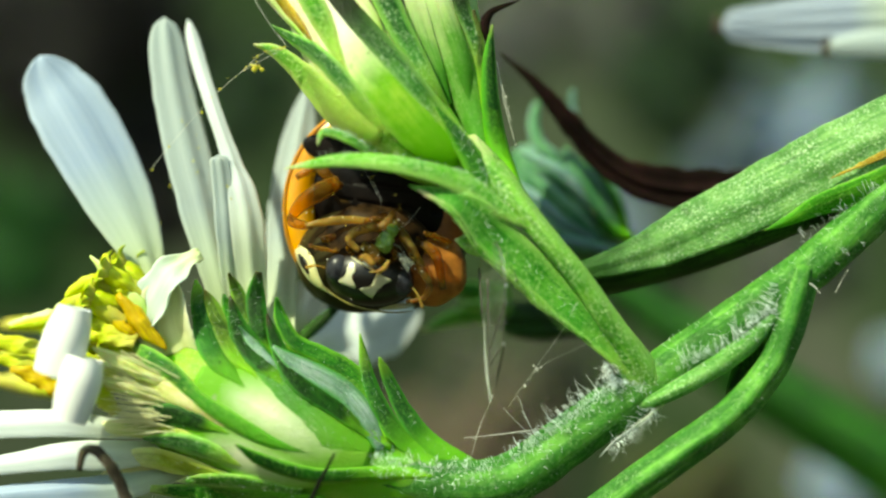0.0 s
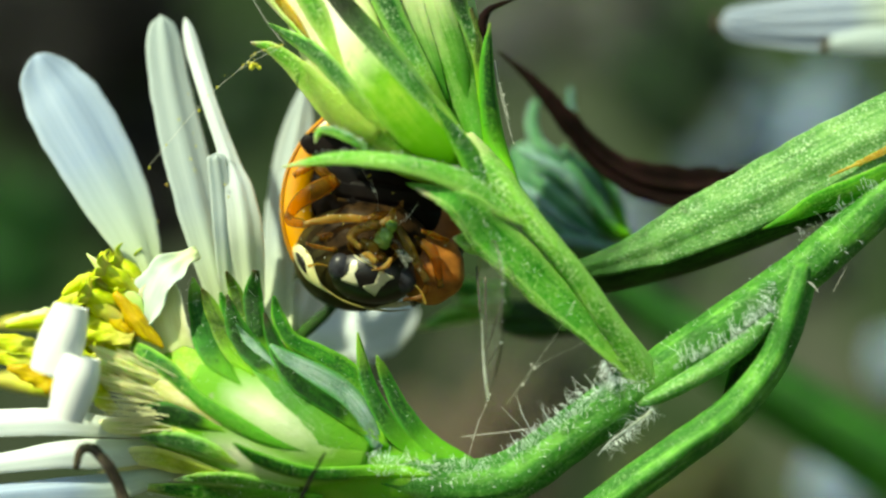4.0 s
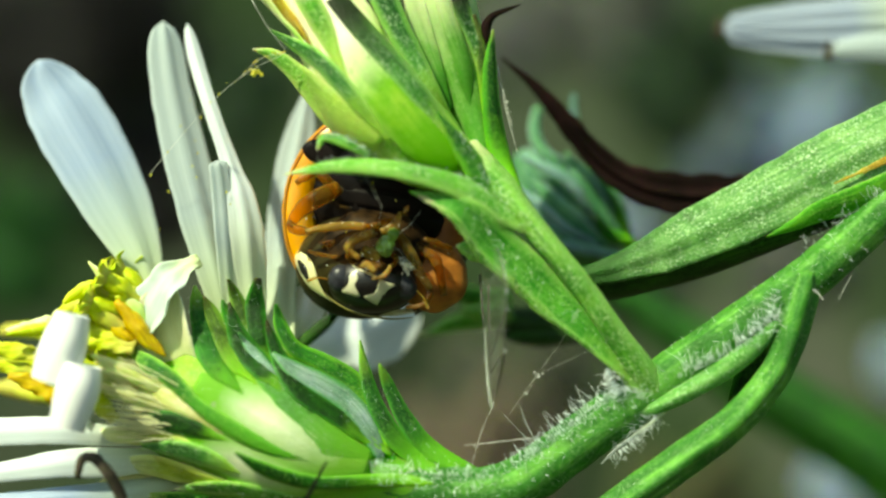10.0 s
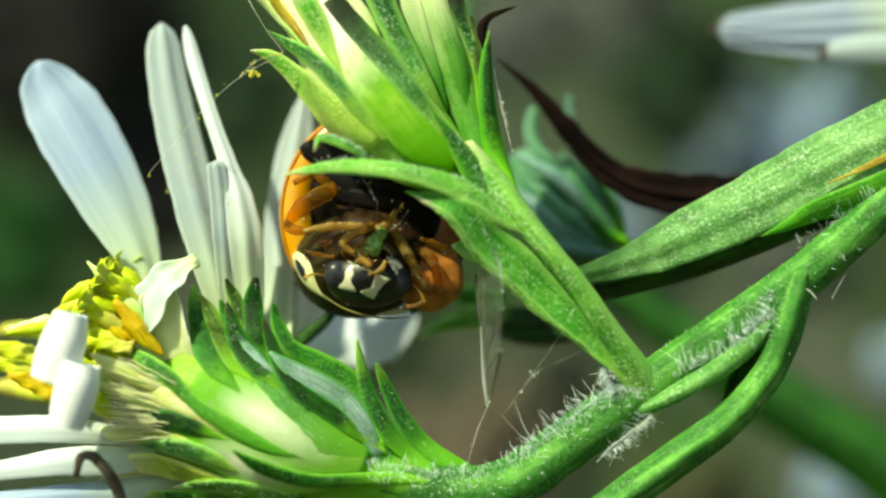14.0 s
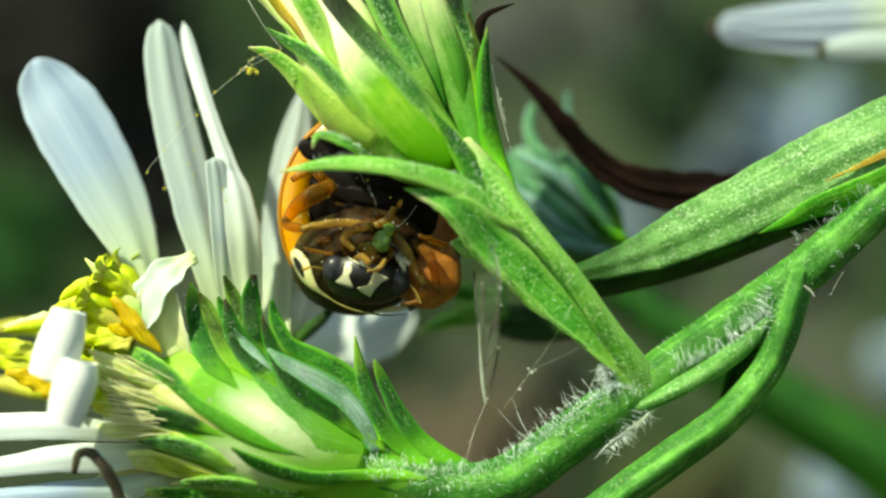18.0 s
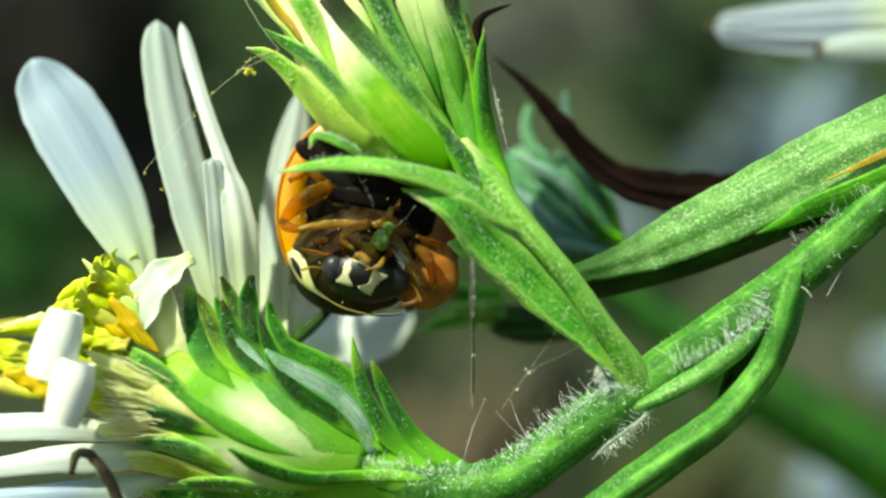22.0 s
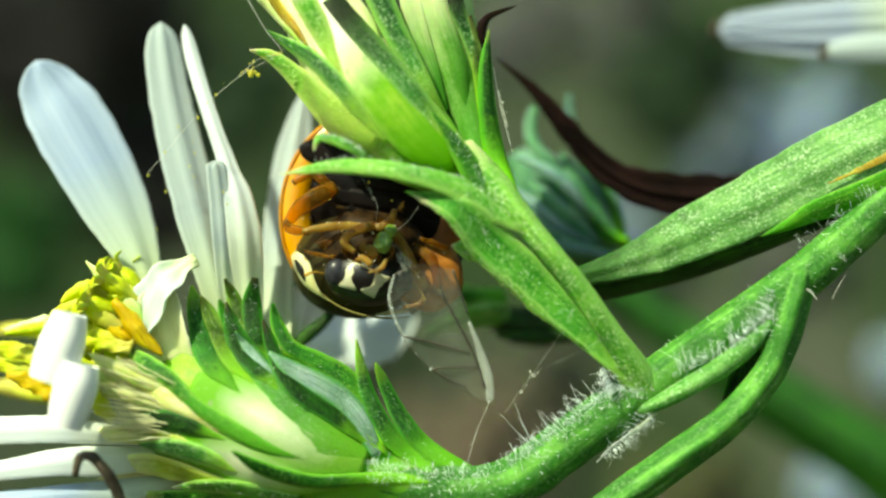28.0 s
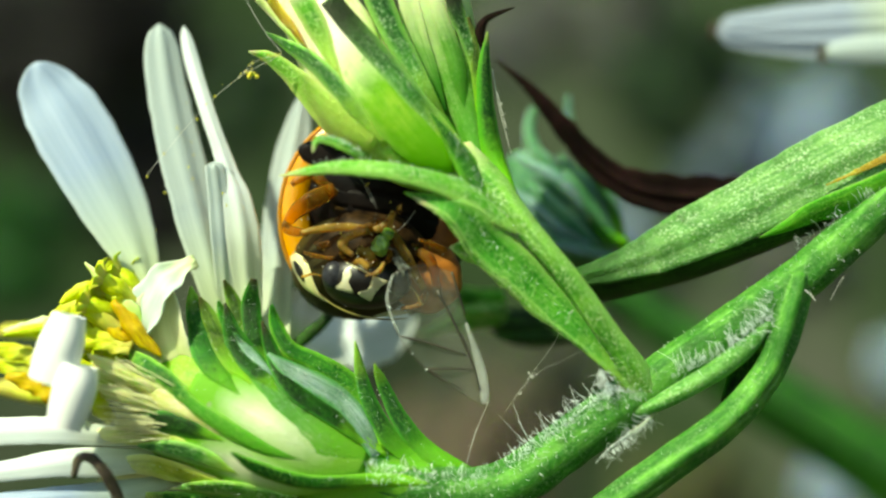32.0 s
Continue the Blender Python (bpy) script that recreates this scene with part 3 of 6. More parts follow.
M_OLIVE_FAR = plant_skin("olive_leaf_skin", (0.08, 0.09, 0.04), (0.15, 0.15, 0.08), (0.2, 0.25, 0.1), 0.2)
M_GREEN_FAR = plant_skin("far_green_skin", (0.015, 0.06, 0.012), (0.035, 0.13, 0.025), (0.1, 0.3, 0.08), 0.2)
M_DIM_FAR = plant_skin("far_dim_skin", (0.020, 0.042, 0.018), (0.045, 0.085, 0.040), (0.05, 0.09, 0.04), 0.2)
# Near-black leaf tone: the background's shade is put into the colour.
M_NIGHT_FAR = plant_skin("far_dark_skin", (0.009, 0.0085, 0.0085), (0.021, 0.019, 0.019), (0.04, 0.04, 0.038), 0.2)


def far_leaves(rows, name, label, category):
    """Tufts far out of focus: broad blades fanned about one root, each tuft a thing."""
    for at, size, lean, mat in rows:
        c = np.array(at)
        s = thing(name, c - np.array([0, 0, size]), label, category, "growth far behind")
        for i in range(5):
            a = radians(lean + (i - 2) * 26)
            d = np.array([math.sin(a), 0.15 * (i - 2), math.cos(a)])
            q = c - d * size * 0.9 + np.array([0, 0.02 * size * i, 0])
            part("blade", blade([q, q + d * size, q + d * size * 1.9], [size * 0.4, size * 0.62, size * 0.12], cup=0.15, thick=0.3, n=8, m=5), mat, s)


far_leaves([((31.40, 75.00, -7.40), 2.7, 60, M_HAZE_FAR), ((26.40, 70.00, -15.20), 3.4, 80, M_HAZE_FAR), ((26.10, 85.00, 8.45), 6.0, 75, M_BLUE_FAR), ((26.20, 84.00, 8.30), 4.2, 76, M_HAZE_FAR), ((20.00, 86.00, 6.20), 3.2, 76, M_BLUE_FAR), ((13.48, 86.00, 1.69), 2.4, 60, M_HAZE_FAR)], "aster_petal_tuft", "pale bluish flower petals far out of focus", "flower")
far_leaves([((6.90, 95.00, 17.20), 5.2, 60, M_PALE_FAR), ((14.38, 95.00, 18.12), 6.0, 60, M_GREY_FAR), ((14.82, 95.00, -1.72), 6.0, 60, M_GREY_FAR), ((25.12, 80.00, -1.15), 5.0, 75, M_GREY_FAR)], "dry_grass_tuft", "grey dry grass far out of focus", "grass")
far_leaves([((1.82, 80.00, -14.97), 7.0, 75, M_TAN_FAR), ((17.22, 80.00, -17.34), 5.5, 80, M_OLIVE_FAR), ((6.21, 90.00, -10.60), 7.0, 80, M_DUSK_FAR)], "fallen_leaf_tuft", "dull brown and olive leaves far out of focus", "leaves")
far_leaves([((-27.48, 70.00, 0.40), 5.0, 20, M_GREEN_FAR), ((17.00, 80.00, 12.00), 6.0, 50, M_DIM_FAR), ((-14.64, 90.00, 11.11), 5.0, 30, M_DIM_FAR)], "green_leaf_tuft", "deep green leaves far out of focus", "leaves")
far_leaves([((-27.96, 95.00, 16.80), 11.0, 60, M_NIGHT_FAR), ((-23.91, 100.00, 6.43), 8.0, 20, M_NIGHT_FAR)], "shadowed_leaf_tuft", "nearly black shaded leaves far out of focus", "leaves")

# ---- the main stem ----
stem = thing("aster_plant", (5.19, 0.00, -3.74), "hairy green branching aster stem", "plant")
MAIN = [(13.31, 0.60, 2.60), (11.72, 0.30, 1.19), (9.86, 0.10, -0.44), (7.74, 0.00, -1.97), (5.94, 0.00, -3.21), (4.59, 0.00, -4.16), (3.24, 0.00, -5.16), (1.74, 0.00, -6.14), (0.09, 0.00, -6.29), (-1.56, 0.10, -5.97), (-2.78, 0.40, -5.43)]
part("main_stem", tube(MAIN, [0.62, 0.56, 0.58, 0.60, 0.60, 0.64, 0.66, 0.68, 0.66, 0.64, 0.62], 70, 20, lump=0.03, lump_scale=2.5, grooves=7, depth=0.05), M_STEM, stem)
FORK = [(9.52, -0.10, -0.58), (9.24, -0.40, -1.47), (8.71, -0.60, -2.95), (7.63, -0.70, -4.27), (6.15, -0.70, -5.38), (4.83, -0.60, -6.36), (3.51, -0.40, -7.43)]
part("side_stem", tube(FORK, [0.44, 0.42, 0.38, 0.40, 0.43, 0.44, 0.44], 60, 32, lump=0.02, grooves=4, depth=0.13), M_STEM, stem, "smooth green side shoot bending down")
RIDGE = [(8.72, -0.55, -1.77), (7.94, -0.60, -2.53), (6.76, -0.60, -3.32), (5.65, -0.55, -3.92), (5.00, -0.40, -4.18)]
part("leaf_base", tube(RIDGE, [0.12, 0.27, 0.27, 0.20, 0.06], 30, 12, lump=0.02), M_LEAF, stem, "pale green clasping leaf base")
part("small_bract", blade([(8.75, 0.20, -2.24), (8.18, 0.40, -3.01), (7.72, 0.60, -3.96)], [0.5, 0.65, 0.3], thick=0.15), M_BRACT_DARK, stem, "small dark shaded bract")
part("dry_strip", blade([(5.88, -0.50, -4.02), (5.13, -0.55, -4.61), (4.47, -0.50, -5.11), (4.13, -0.45, -5.46)], [0.05, 0.14, 0.10, 0.06], thick=0.03, n=24, m=5, ragged=0.7, twist=70), M_PETAL_PALE, stem, "frayed pale strip peeling off the stem")
part("stem_hair", joined(
    hairs([(5.46, -0.45, -3.59), (4.57, -0.45, -3.74), (3.38, -0.45, -4.63), (1.90, -0.45, -5.67)], 0.20, 480, 0.15, (-0.5, -0.55, 0.5), 0.7, 0.007, 1.0),
    hairs([(4.43, -0.30, -3.60), (3.69, -0.30, -4.12), (2.94, -0.30, -4.72), (2.05, -0.30, -5.42)], 0.14, 70, 0.34, (-0.8, -0.3, 0.35), 0.55, 0.009, 0.9),
    hairs([(3.98, -0.30, -3.75), (3.24, -0.30, -4.42), (2.20, -0.30, -5.24)], 0.14, 9, 0.50, (-0.9, -0.2, 0.2), 0.4, 0.0055, 0.6),
    hairs([(4.32, -0.70, -2.91), (4.47, -0.70, -3.20), (4.62, -0.70, -3.57)], 0.06, 90, 0.34, (-0.2, -0.4, -0.6), 0.4, 0.007, 0.5),
    hairs([(5.60, -0.50, -4.06), (5.01, -0.50, -4.70), (4.26, -0.50, -5.29)], 0.05, 120, 0.30, (0.1, -0.4, -0.6), 0.8, 0.006, 0.8),
    hairs([(8.72, -0.85, -1.65), (8.06, -0.85, -2.24), (7.18, -0.85, -2.75), (6.07, -0.85, -3.24)], 0.05, 90, 0.20, (-0.3, -0.2, 0.8), 0.4, 0.008, 0.4),
    hairs([(8.74, -0.75, -1.43), (8.22, -0.75, -2.02), (7.19, -0.75, -2.68), (6.16, -0.75, -3.12)], 0.09, 120, 0.34, (-0.45, -0.15, 0.75), 0.60, 0.007, 0.8),
    hairs([(8.83, -0.50, -0.92), (8.74, -0.50, -1.51), (8.59, -0.50, -2.25)], 0.05, 60, 0.40, (-0.5, -0.4, -0.5), 0.4, 0.007, 0.5),
    hairs([(11.57, -0.30, 1.61), (10.68, -0.30, 1.01), (9.34, -0.30, 0.12)], 0.08, 36, 0.30, (-0.3, -0.5, 0.7), 0.6, 0.006, 0.8)), M_HAIR, stem, "white woolly stem hairs", kind="stuff")
part("stem_fuzz", joined(hairs([(5.17, -0.20, -3.72), (3.23, -0.20, -4.99), (1.43, -0.20, -6.04), (-0.66, -0.20, -6.04)], 0.55, 300, 0.14, (-0.3, -0.7, 0.5), 0.5, 0.008, 0.8), hairs(MAIN, 0.60, 500, 0.14, (-0.1, -0.8, 0.5), 0.7, 0.007), hairs(FORK, 0.36, 160, 0.10, (-0.2, -0.8, 0.5), 0.8, 0.006)), M_HAIR, stem, "short pale fuzz", kind="stuff")


def leaf():
    s = thing("aster_leaf", (4.07, 1.00, -0.52), "thick rough green aster leaf folded lengthwise", "leaf")
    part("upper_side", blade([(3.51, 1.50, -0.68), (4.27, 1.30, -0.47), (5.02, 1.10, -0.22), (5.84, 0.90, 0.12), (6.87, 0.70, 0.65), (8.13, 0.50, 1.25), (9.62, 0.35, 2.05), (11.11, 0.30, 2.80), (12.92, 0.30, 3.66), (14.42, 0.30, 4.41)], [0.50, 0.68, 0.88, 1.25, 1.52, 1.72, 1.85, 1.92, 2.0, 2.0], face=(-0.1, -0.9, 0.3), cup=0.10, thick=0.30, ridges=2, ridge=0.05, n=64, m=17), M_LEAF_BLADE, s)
    part("underside", blade([(8.57, 0.25, 0.48), (9.27, 0.10, 0.78), (10.01, 0.05, 1.14), (11.21, 0.05, 1.54), (13.75, 0.05, 2.67)], [0.04, 0.36, 0.66, 0.85, 0.85], face=(0, -0.8, -0.5), cup=0.1, thick=0.14, n=30), M_LEAF_LOW, s, "bright folded leaf underside")
    part("rust_streak", blade([(10.29, -0.02, 1.88), (11.11, -0.02, 2.24), (12.24, -0.02, 2.78)], [0.03, 0.14, 0.24], face=(0, -0.8, 0.2), cup=0.05, thick=0.05, n=30, ragged=0.5), M_ORANGE_MARK, s, "orange rust streak")
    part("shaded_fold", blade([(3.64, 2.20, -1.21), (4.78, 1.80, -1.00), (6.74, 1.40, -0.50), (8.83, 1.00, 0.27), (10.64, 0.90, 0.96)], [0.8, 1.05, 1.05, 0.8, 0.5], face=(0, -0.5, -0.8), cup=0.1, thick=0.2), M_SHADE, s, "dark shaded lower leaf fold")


leaf()


# ---- the bud in front of the beetle ----
def front_bud():
    s = thing("aster_bud", (5.15, -0.40, -3.18), "closed green aster bud with long pointed sepals", "flower bud", "aster buds")
    part("stalk", tube([(5.49, -0.15, -3.61), (5.03, -0.55, -2.84), (4.35, -0.85, -1.91), (3.45, -1.10, -0.64), (2.68, -1.20, 0.26), (1.98, -1.20, 1.11), (1.32, -1.00, 1.91), (0.56, -0.60, 2.71)], [0.42, 0.36, 0.31, 0.29, 0.30, 0.33, 0.40, 0.4], 50, 18, lump=0.02, grooves=5, depth=0.06), M_SEPAL, s)
    part("node", tube([(4.63, -0.60, -2.77), (5.14, -0.30, -3.38), (5.77, 0.30, -3.89)], [0.24, 0.34, 0.38], 16, 18, lump=0.08, lump_scale=2.5), M_SEPAL, s, "swollen stalk node")
    ax, rad = [(0.79, -0.30, 2.13), (-0.15, -0.30, 2.62), (-0.90, -0.25, 3.16), (-1.82, -0.20, 4.11), (-2.76, 0.00, 5.66), (-3.57, 0.20, 7.18)], [0.55, 1.0, 1.22, 1.34, 1.12, 0.9]
    part("bud_body", tube(ax, rad, 40, 30, lump=0.05, lump_scale=1.2), M_BUD, s, "bright yellow-green swollen bud")
    free = []

    def sepal(p, w, mat, face, cup):
        free.append((p, w))
        part("sepal", blade(p, w, face=face, cup=cup, thick=0.2, ridges=1, ridge=-0.03, n=40, m=11), mat, s)

    def scale(p, w, mat, peel):
        part("sepal", wrap(p, w, ax, rad, 0.02 if mat in (M_BUD_GLOW, M_BUD_CREAM) else 0.06, peel, 0.07, ridge=0.03 if mat is M_BRACT_FROST else 0.0), mat, s)

    sepal([(2.30, -1.30, 0.67), (1.42, -1.40, 1.25), (0.55, -1.60, 1.78), (-0.46, -1.85, 2.09), (-1.47, -1.95, 2.27), (-2.48, -1.90, 2.32), (-3.28, -1.70, 2.23), (-4.10, -1.40, 2.07)], [0.4, 0.85, 0.88, 0.68, 0.60, 0.48, 0.32, 0.04], M_SEPAL, (0, -0.7, 0.7), 0.22)
    sepal([(-1.93, -1.30, 2.59), (-2.35, -1.60, 2.84), (-2.78, -1.60, 3.01), (-3.10, -1.60, 3.01), (-3.23, -1.60, 2.67)], [0.28, 0.32, 0.30, 0.24, 0.05], M_SEPAL, (0, -0.7, 0.7), 0.25)
    sepal([(5.22, -0.40, -3.45), (4.54, -0.70, -2.74), (3.53, -0.85, -1.81), (2.79, -0.95, -1.10), (2.01, -1.15, -0.36), (1.25, -1.35, 0.29), (0.81, -1.60, 0.81), (0.26, -1.75, 1.26), (-0.87, -1.50, 1.63)], [0.40, 0.64, 0.86, 1.06, 1.12, 1.16, 1.02, 0.60, 0.05], M_FOLD_LEAF, (0.1, -0.9, 0.2), -0.12)
    sepal([(1.79, -1.30, 1.11), (1.16, -1.30, 1.72), (0.70, -1.30, 2.45), (0.26, -1.30, 3.10), (-0.18, -1.30, 3.69)], [0.30, 0.62, 0.60, 0.36, 0.05], M_BRACT_TIP, (0.1, -0.9, 0.2), 0.2)
    sepal([(1.60, -0.50, 0.12), (1.15, -0.75, 0.12), (0.73, -0.90, 0.18), (0.31, -0.90, 0.24)], [0.4, 0.62, 0.60, 0.06], M_SEPAL, (0, -0.9, 0.2), 0.15)
    scale([(-1.60, -1.50, 2.90), (-2.47, -1.50, 3.43), (-3.19, -1.50, 4.09), (-3.94, -1.20, 4.85), (-4.49, -1.00, 5.25), (-4.98, -0.90, 5.38)], [0.5, 0.86, 0.74, 0.48, 0.32, 0.05], M_BUD_SEPAL, 0.5)
    scale([(-1.85, -1.40, 3.29), (-2.62, -1.40, 4.07), (-3.14, -1.40, 4.74), (-3.48, -1.40, 5.24)], [0.3, 0.70, 0.62, 0.15], M_BUD_CREAM, 0.1)
    scale([(-1.34, -1.50, 2.87), (-2.03, -1.50, 3.64), (-2.61, -1.50, 4.37), (-3.19, -1.50, 4.99), (-3.83, -1.20, 5.45), (-4.52, -1.00, 5.87)], [0.10, 0.44, 0.48, 0.44, 0.32, 0.05], M_BRACT_FROST, 0.4)
    scale([(0.43, -1.50, 2.26), (-0.35, -1.50, 2.87), (-1.16, -1.50, 3.83), (-2.06, -1.50, 4.88), (-2.64, -1.50, 5.63), (-3.30, -1.50, 6.50)], [0.8, 1.25, 1.50, 1.60, 1.25, 0.7], M_BUD_GLOW, 0.02)
    scale([(0.91, -1.70, 2.43), (-0.20, -1.70, 3.64), (-0.96, -1.70, 4.51), (-1.68, -1.70, 5.32), (-2.34, -1.70, 6.04), (-2.85, -1.70, 6.69)], [0.25, 0.50, 0.62, 0.66, 0.66, 0.6], M_BRACT_DIAG, 0.0)
    scale([(-2.21, -1.40, 4.19), (-2.65, -1.40, 4.89), (-2.98, -1.40, 5.61), (-3.29, -1.40, 6.22), (-3.64, -1.40, 6.81)], [0.02, 0.26, 0.50, 0.60, 0.6], M_BUD_SEPAL, 0.3)
    scale([(-3.43, -1.00, 5.43), (-3.77, -1.00, 5.92), (-4.11, -1.00, 6.35), (-4.40, -1.00, 6.75)], [0.06, 0.20, 0.26, 0.26], M_ORANGE_MARK, 0.2)
    scale([(-3.58, -1.00, 5.45), (-4.02, -1.00, 5.98), (-4.43, -1.00, 6.45), (-4.75, -1.00, 6.79)], [0.05, 0.16, 0.20, 0.2], M_BUD_CREAM, 0.2)
    part("leaf_margin", blade([(3.87, -1.00, -2.49), (3.27, -1.15, -2.02), (2.46, -1.25, -1.37), (1.76, -1.40, -0.74), (1.08, -1.60, -0.19), (0.63, -1.80, 0.41), (0.17, -1.92, 1.01), (-0.64, -1.66, 1.53)], [0.05, 0.15, 0.20, 0.20, 0.18, 0.20, 0.18, 0.06], face=(-0.3, -0.9, 0.2), cup=0.1, thick=0.07, n=60, m=7, ragged=0.7), M_SEPAL, s, "pale ragged leaf margin")
    part("sepal_fuzz", joined(*[hairs(p[:-1], w[1] * 0.22, 130, 0.08, (0, -0.6, 0.7), 0.7, 0.007) for p, w in free]), M_HAIR, s, "tiny pale sepal hairs", kind="stuff")


front_bud()


def second_bud():
    s = thing("aster_bud", (1.30, 0.20, 2.12), "pale green aster bud with dark edged sepals", "flower bud", "aster buds")
    ax, rad = [(1.60, -0.30, 1.75), (1.19, 0.00, 2.59), (0.75, 0.30, 3.88), (0.34, 0.40, 5.25), (-0.00, 0.40, 6.46), (-0.21, 0.40, 7.81)], [0.35, 0.45, 0.60, 0.82, 0.92, 0.75]
    part("bud_body", tube(ax, rad, 36, 26, lump=0.03), M_BUD_PALE, s)

    def sepal(p, w, mat, lift):
        part("sepal", wrap(p, w, ax, rad, lift, 0.0, 0.05), mat, s)

    sepal([(0.74, -0.40, 3.61), (0.53, -0.40, 4.87), (0.18, -0.40, 5.98), (-0.15, -0.40, 6.95)], [0.12, 0.42, 0.46, 0.3], M_BUD_PALE, 0.0)
    sepal([(0.19, -0.40, 3.83), (-0.26, -0.40, 4.87), (-0.60, -0.40, 5.83), (-0.83, -0.40, 6.95)], [0.10, 0.50, 0.62, 0.5], M_BUD_PALE, 0.0)
    sepal([(1.01, -0.30, 4.58), (0.83, -0.30, 5.55), (0.53, -0.30, 6.29), (0.35, -0.30, 6.96)], [0.12, 0.36, 0.44, 0.42], M_BRACT_DIAG, 0.06)
    sepal([(1.10, -0.20, 3.55), (1.01, -0.20, 4.74), (0.95, -0.20, 5.56), (0.80, -0.20, 6.30)], [0.12, 0.26, 0.24, 0.1], M_BRACT_OLIVE, 0.05)
    part("sepal", blade([(0.27, -0.30, 3.47), (-0.25, -0.75, 4.24), (-0.65, -0.75, 4.95), (-1.09, -0.75, 5.72), (-1.45, -0.75, 6.49), (-1.68, -0.75, 7.05)], [0.10, 0.40, 0.55, 0.66, 0.74, 0.7], face=(0.2, -0.95, 0), cup=0.18, thick=0.12, ridges=1, ridge=-0.03, n=34), M_BRACT_FROST, s)
    part("sepal", blade([(-1.51, -0.60, 5.51), (-1.92, -0.60, 6.12), (-2.32, -0.60, 6.62), (-2.62, -0.60, 6.99)], [0.08, 0.42, 0.5, 0.4], face=(0.1, -0.95, 0), cup=0.15, thick=0.1), M_BUD_CREAM, s)
    part("sepal", blade([(1.95, -0.90, 1.51), (1.51, -0.50, 2.64), (1.29, -0.50, 3.90), (1.24, -0.50, 5.01), (1.30, -0.50, 5.90)], [0.4, 0.62, 0.52, 0.36, 0.05], face=(0.4, -0.9, 0), cup=0.2, thick=0.16), M_BRACT_MID, s)
    part("withered_tip", blade([(1.19, -0.40, 5.43), (1.10, -0.40, 5.94), (1.27, -0.40, 6.26), (1.65, -0.40, 6.43), (2.02, -0.40, 6.55)], [0.12, 0.27, 0.20, 0.13, 0.03], face=(0, -0.8, 0.4), cup=0.2, thick=0.10), M_WITHER, s, "black withered sepal tip")


second_bud()


def shaded_bud():
    s = thing("aster_bud", (4.69, 6.50, 0.19), "bluish green aster bud behind, out of focus", "flower bud", "aster buds")
    ax, rad = [(5.12, 6.50, -0.07), (4.27, 6.50, 0.70), (3.25, 6.50, 1.80), (2.23, 6.70, 3.00)], [0.5, 1.15, 1.15, 0.3]
    part("bud_body", tube(ax, rad, 26, 20, lump=0.05), M_FARBUD, s)

    def sepal(p, w, mat):
        part("sepal", blade(p, w, cup=0.25, thick=0.16, n=18, ridges=1, ridge=0.04), mat, s)

    sepal([(4.08, 5.60, 1.81), (3.40, 5.50, 2.55), (2.86, 5.70, 3.12), (2.70, 6.10, 3.76), (2.83, 6.40, 4.41)], [0.3, 0.5, 0.42, 0.36, 0.25], M_FARBUD)
    sepal([(4.43, 6.80, 2.53), (4.08, 6.80, 3.55), (3.94, 6.90, 4.16), (3.92, 6.90, 4.84)], [0.3, 0.35, 0.25, 0.15], M_FARBUD_BLUE)
    sepal([(4.21, 5.10, 1.29), (3.78, 4.90, 1.95), (3.12, 4.90, 2.44), (2.14, 5.30, 2.93)], [0.3, 0.5, 0.42, 0.08], M_FARBUD_BLUE)
    sepal([(5.21, 5.20, 0.30), (4.61, 5.00, 1.29), (3.99, 5.10, 2.29), (3.58, 5.60, 3.01)], [0.4, 0.75, 0.6, 0.1], M_FARBUD)
    sepal([(5.47, 5.30, 0.13), (5.05, 5.20, 1.13), (4.56, 5.30, 2.05), (4.18, 5.80, 2.74)], [0.3, 0.5, 0.45, 0.1], M_BRACT_MID)
    sepal([(5.42, 5.60, 0.30), (5.25, 5.60, 0.97), (5.09, 5.70, 1.64), (4.89, 5.90, 2.07)], [0.3, 0.42, 0.4, 0.1], M_FARBUD)
    sepal([(4.61, 4.90, 0.30), (3.85, 4.70, 0.87), (3.03, 4.70, 1.69), (2.47, 5.10, 2.29)], [0.3, 0.6, 0.5, 0.1], M_FARBUD)
    sepal([(4.43, 4.80, 0.30), (3.51, 4.60, 0.79), (2.77, 4.60, 1.44), (2.05, 5.00, 2.03)], [0.3, 0.42, 0.36, 0.08], M_FARBUD_BLUE)
    sepal([(4.27, 4.80, 0.05), (3.26, 4.50, 0.46), (2.44, 4.50, 1.11), (1.80, 5.00, 2.45)], [0.3, 0.6, 0.6, 0.1], M_FARBUD)
    sepal([(5.27, 4.90, -0.12), (4.08, 4.50, 0.13), (3.10, 4.50, 0.38), (2.13, 4.80, 0.87)], [0.3, 0.45, 0.4, 0.1], M_FARBUD_BLUE)
    sepal([(5.52, 5.00, 0.38), (4.93, 4.80, 0.54), (4.35, 4.80, 1.12)], [0.3, 0.4, 0.08], M_BRACT_MID)


shaded_bud()


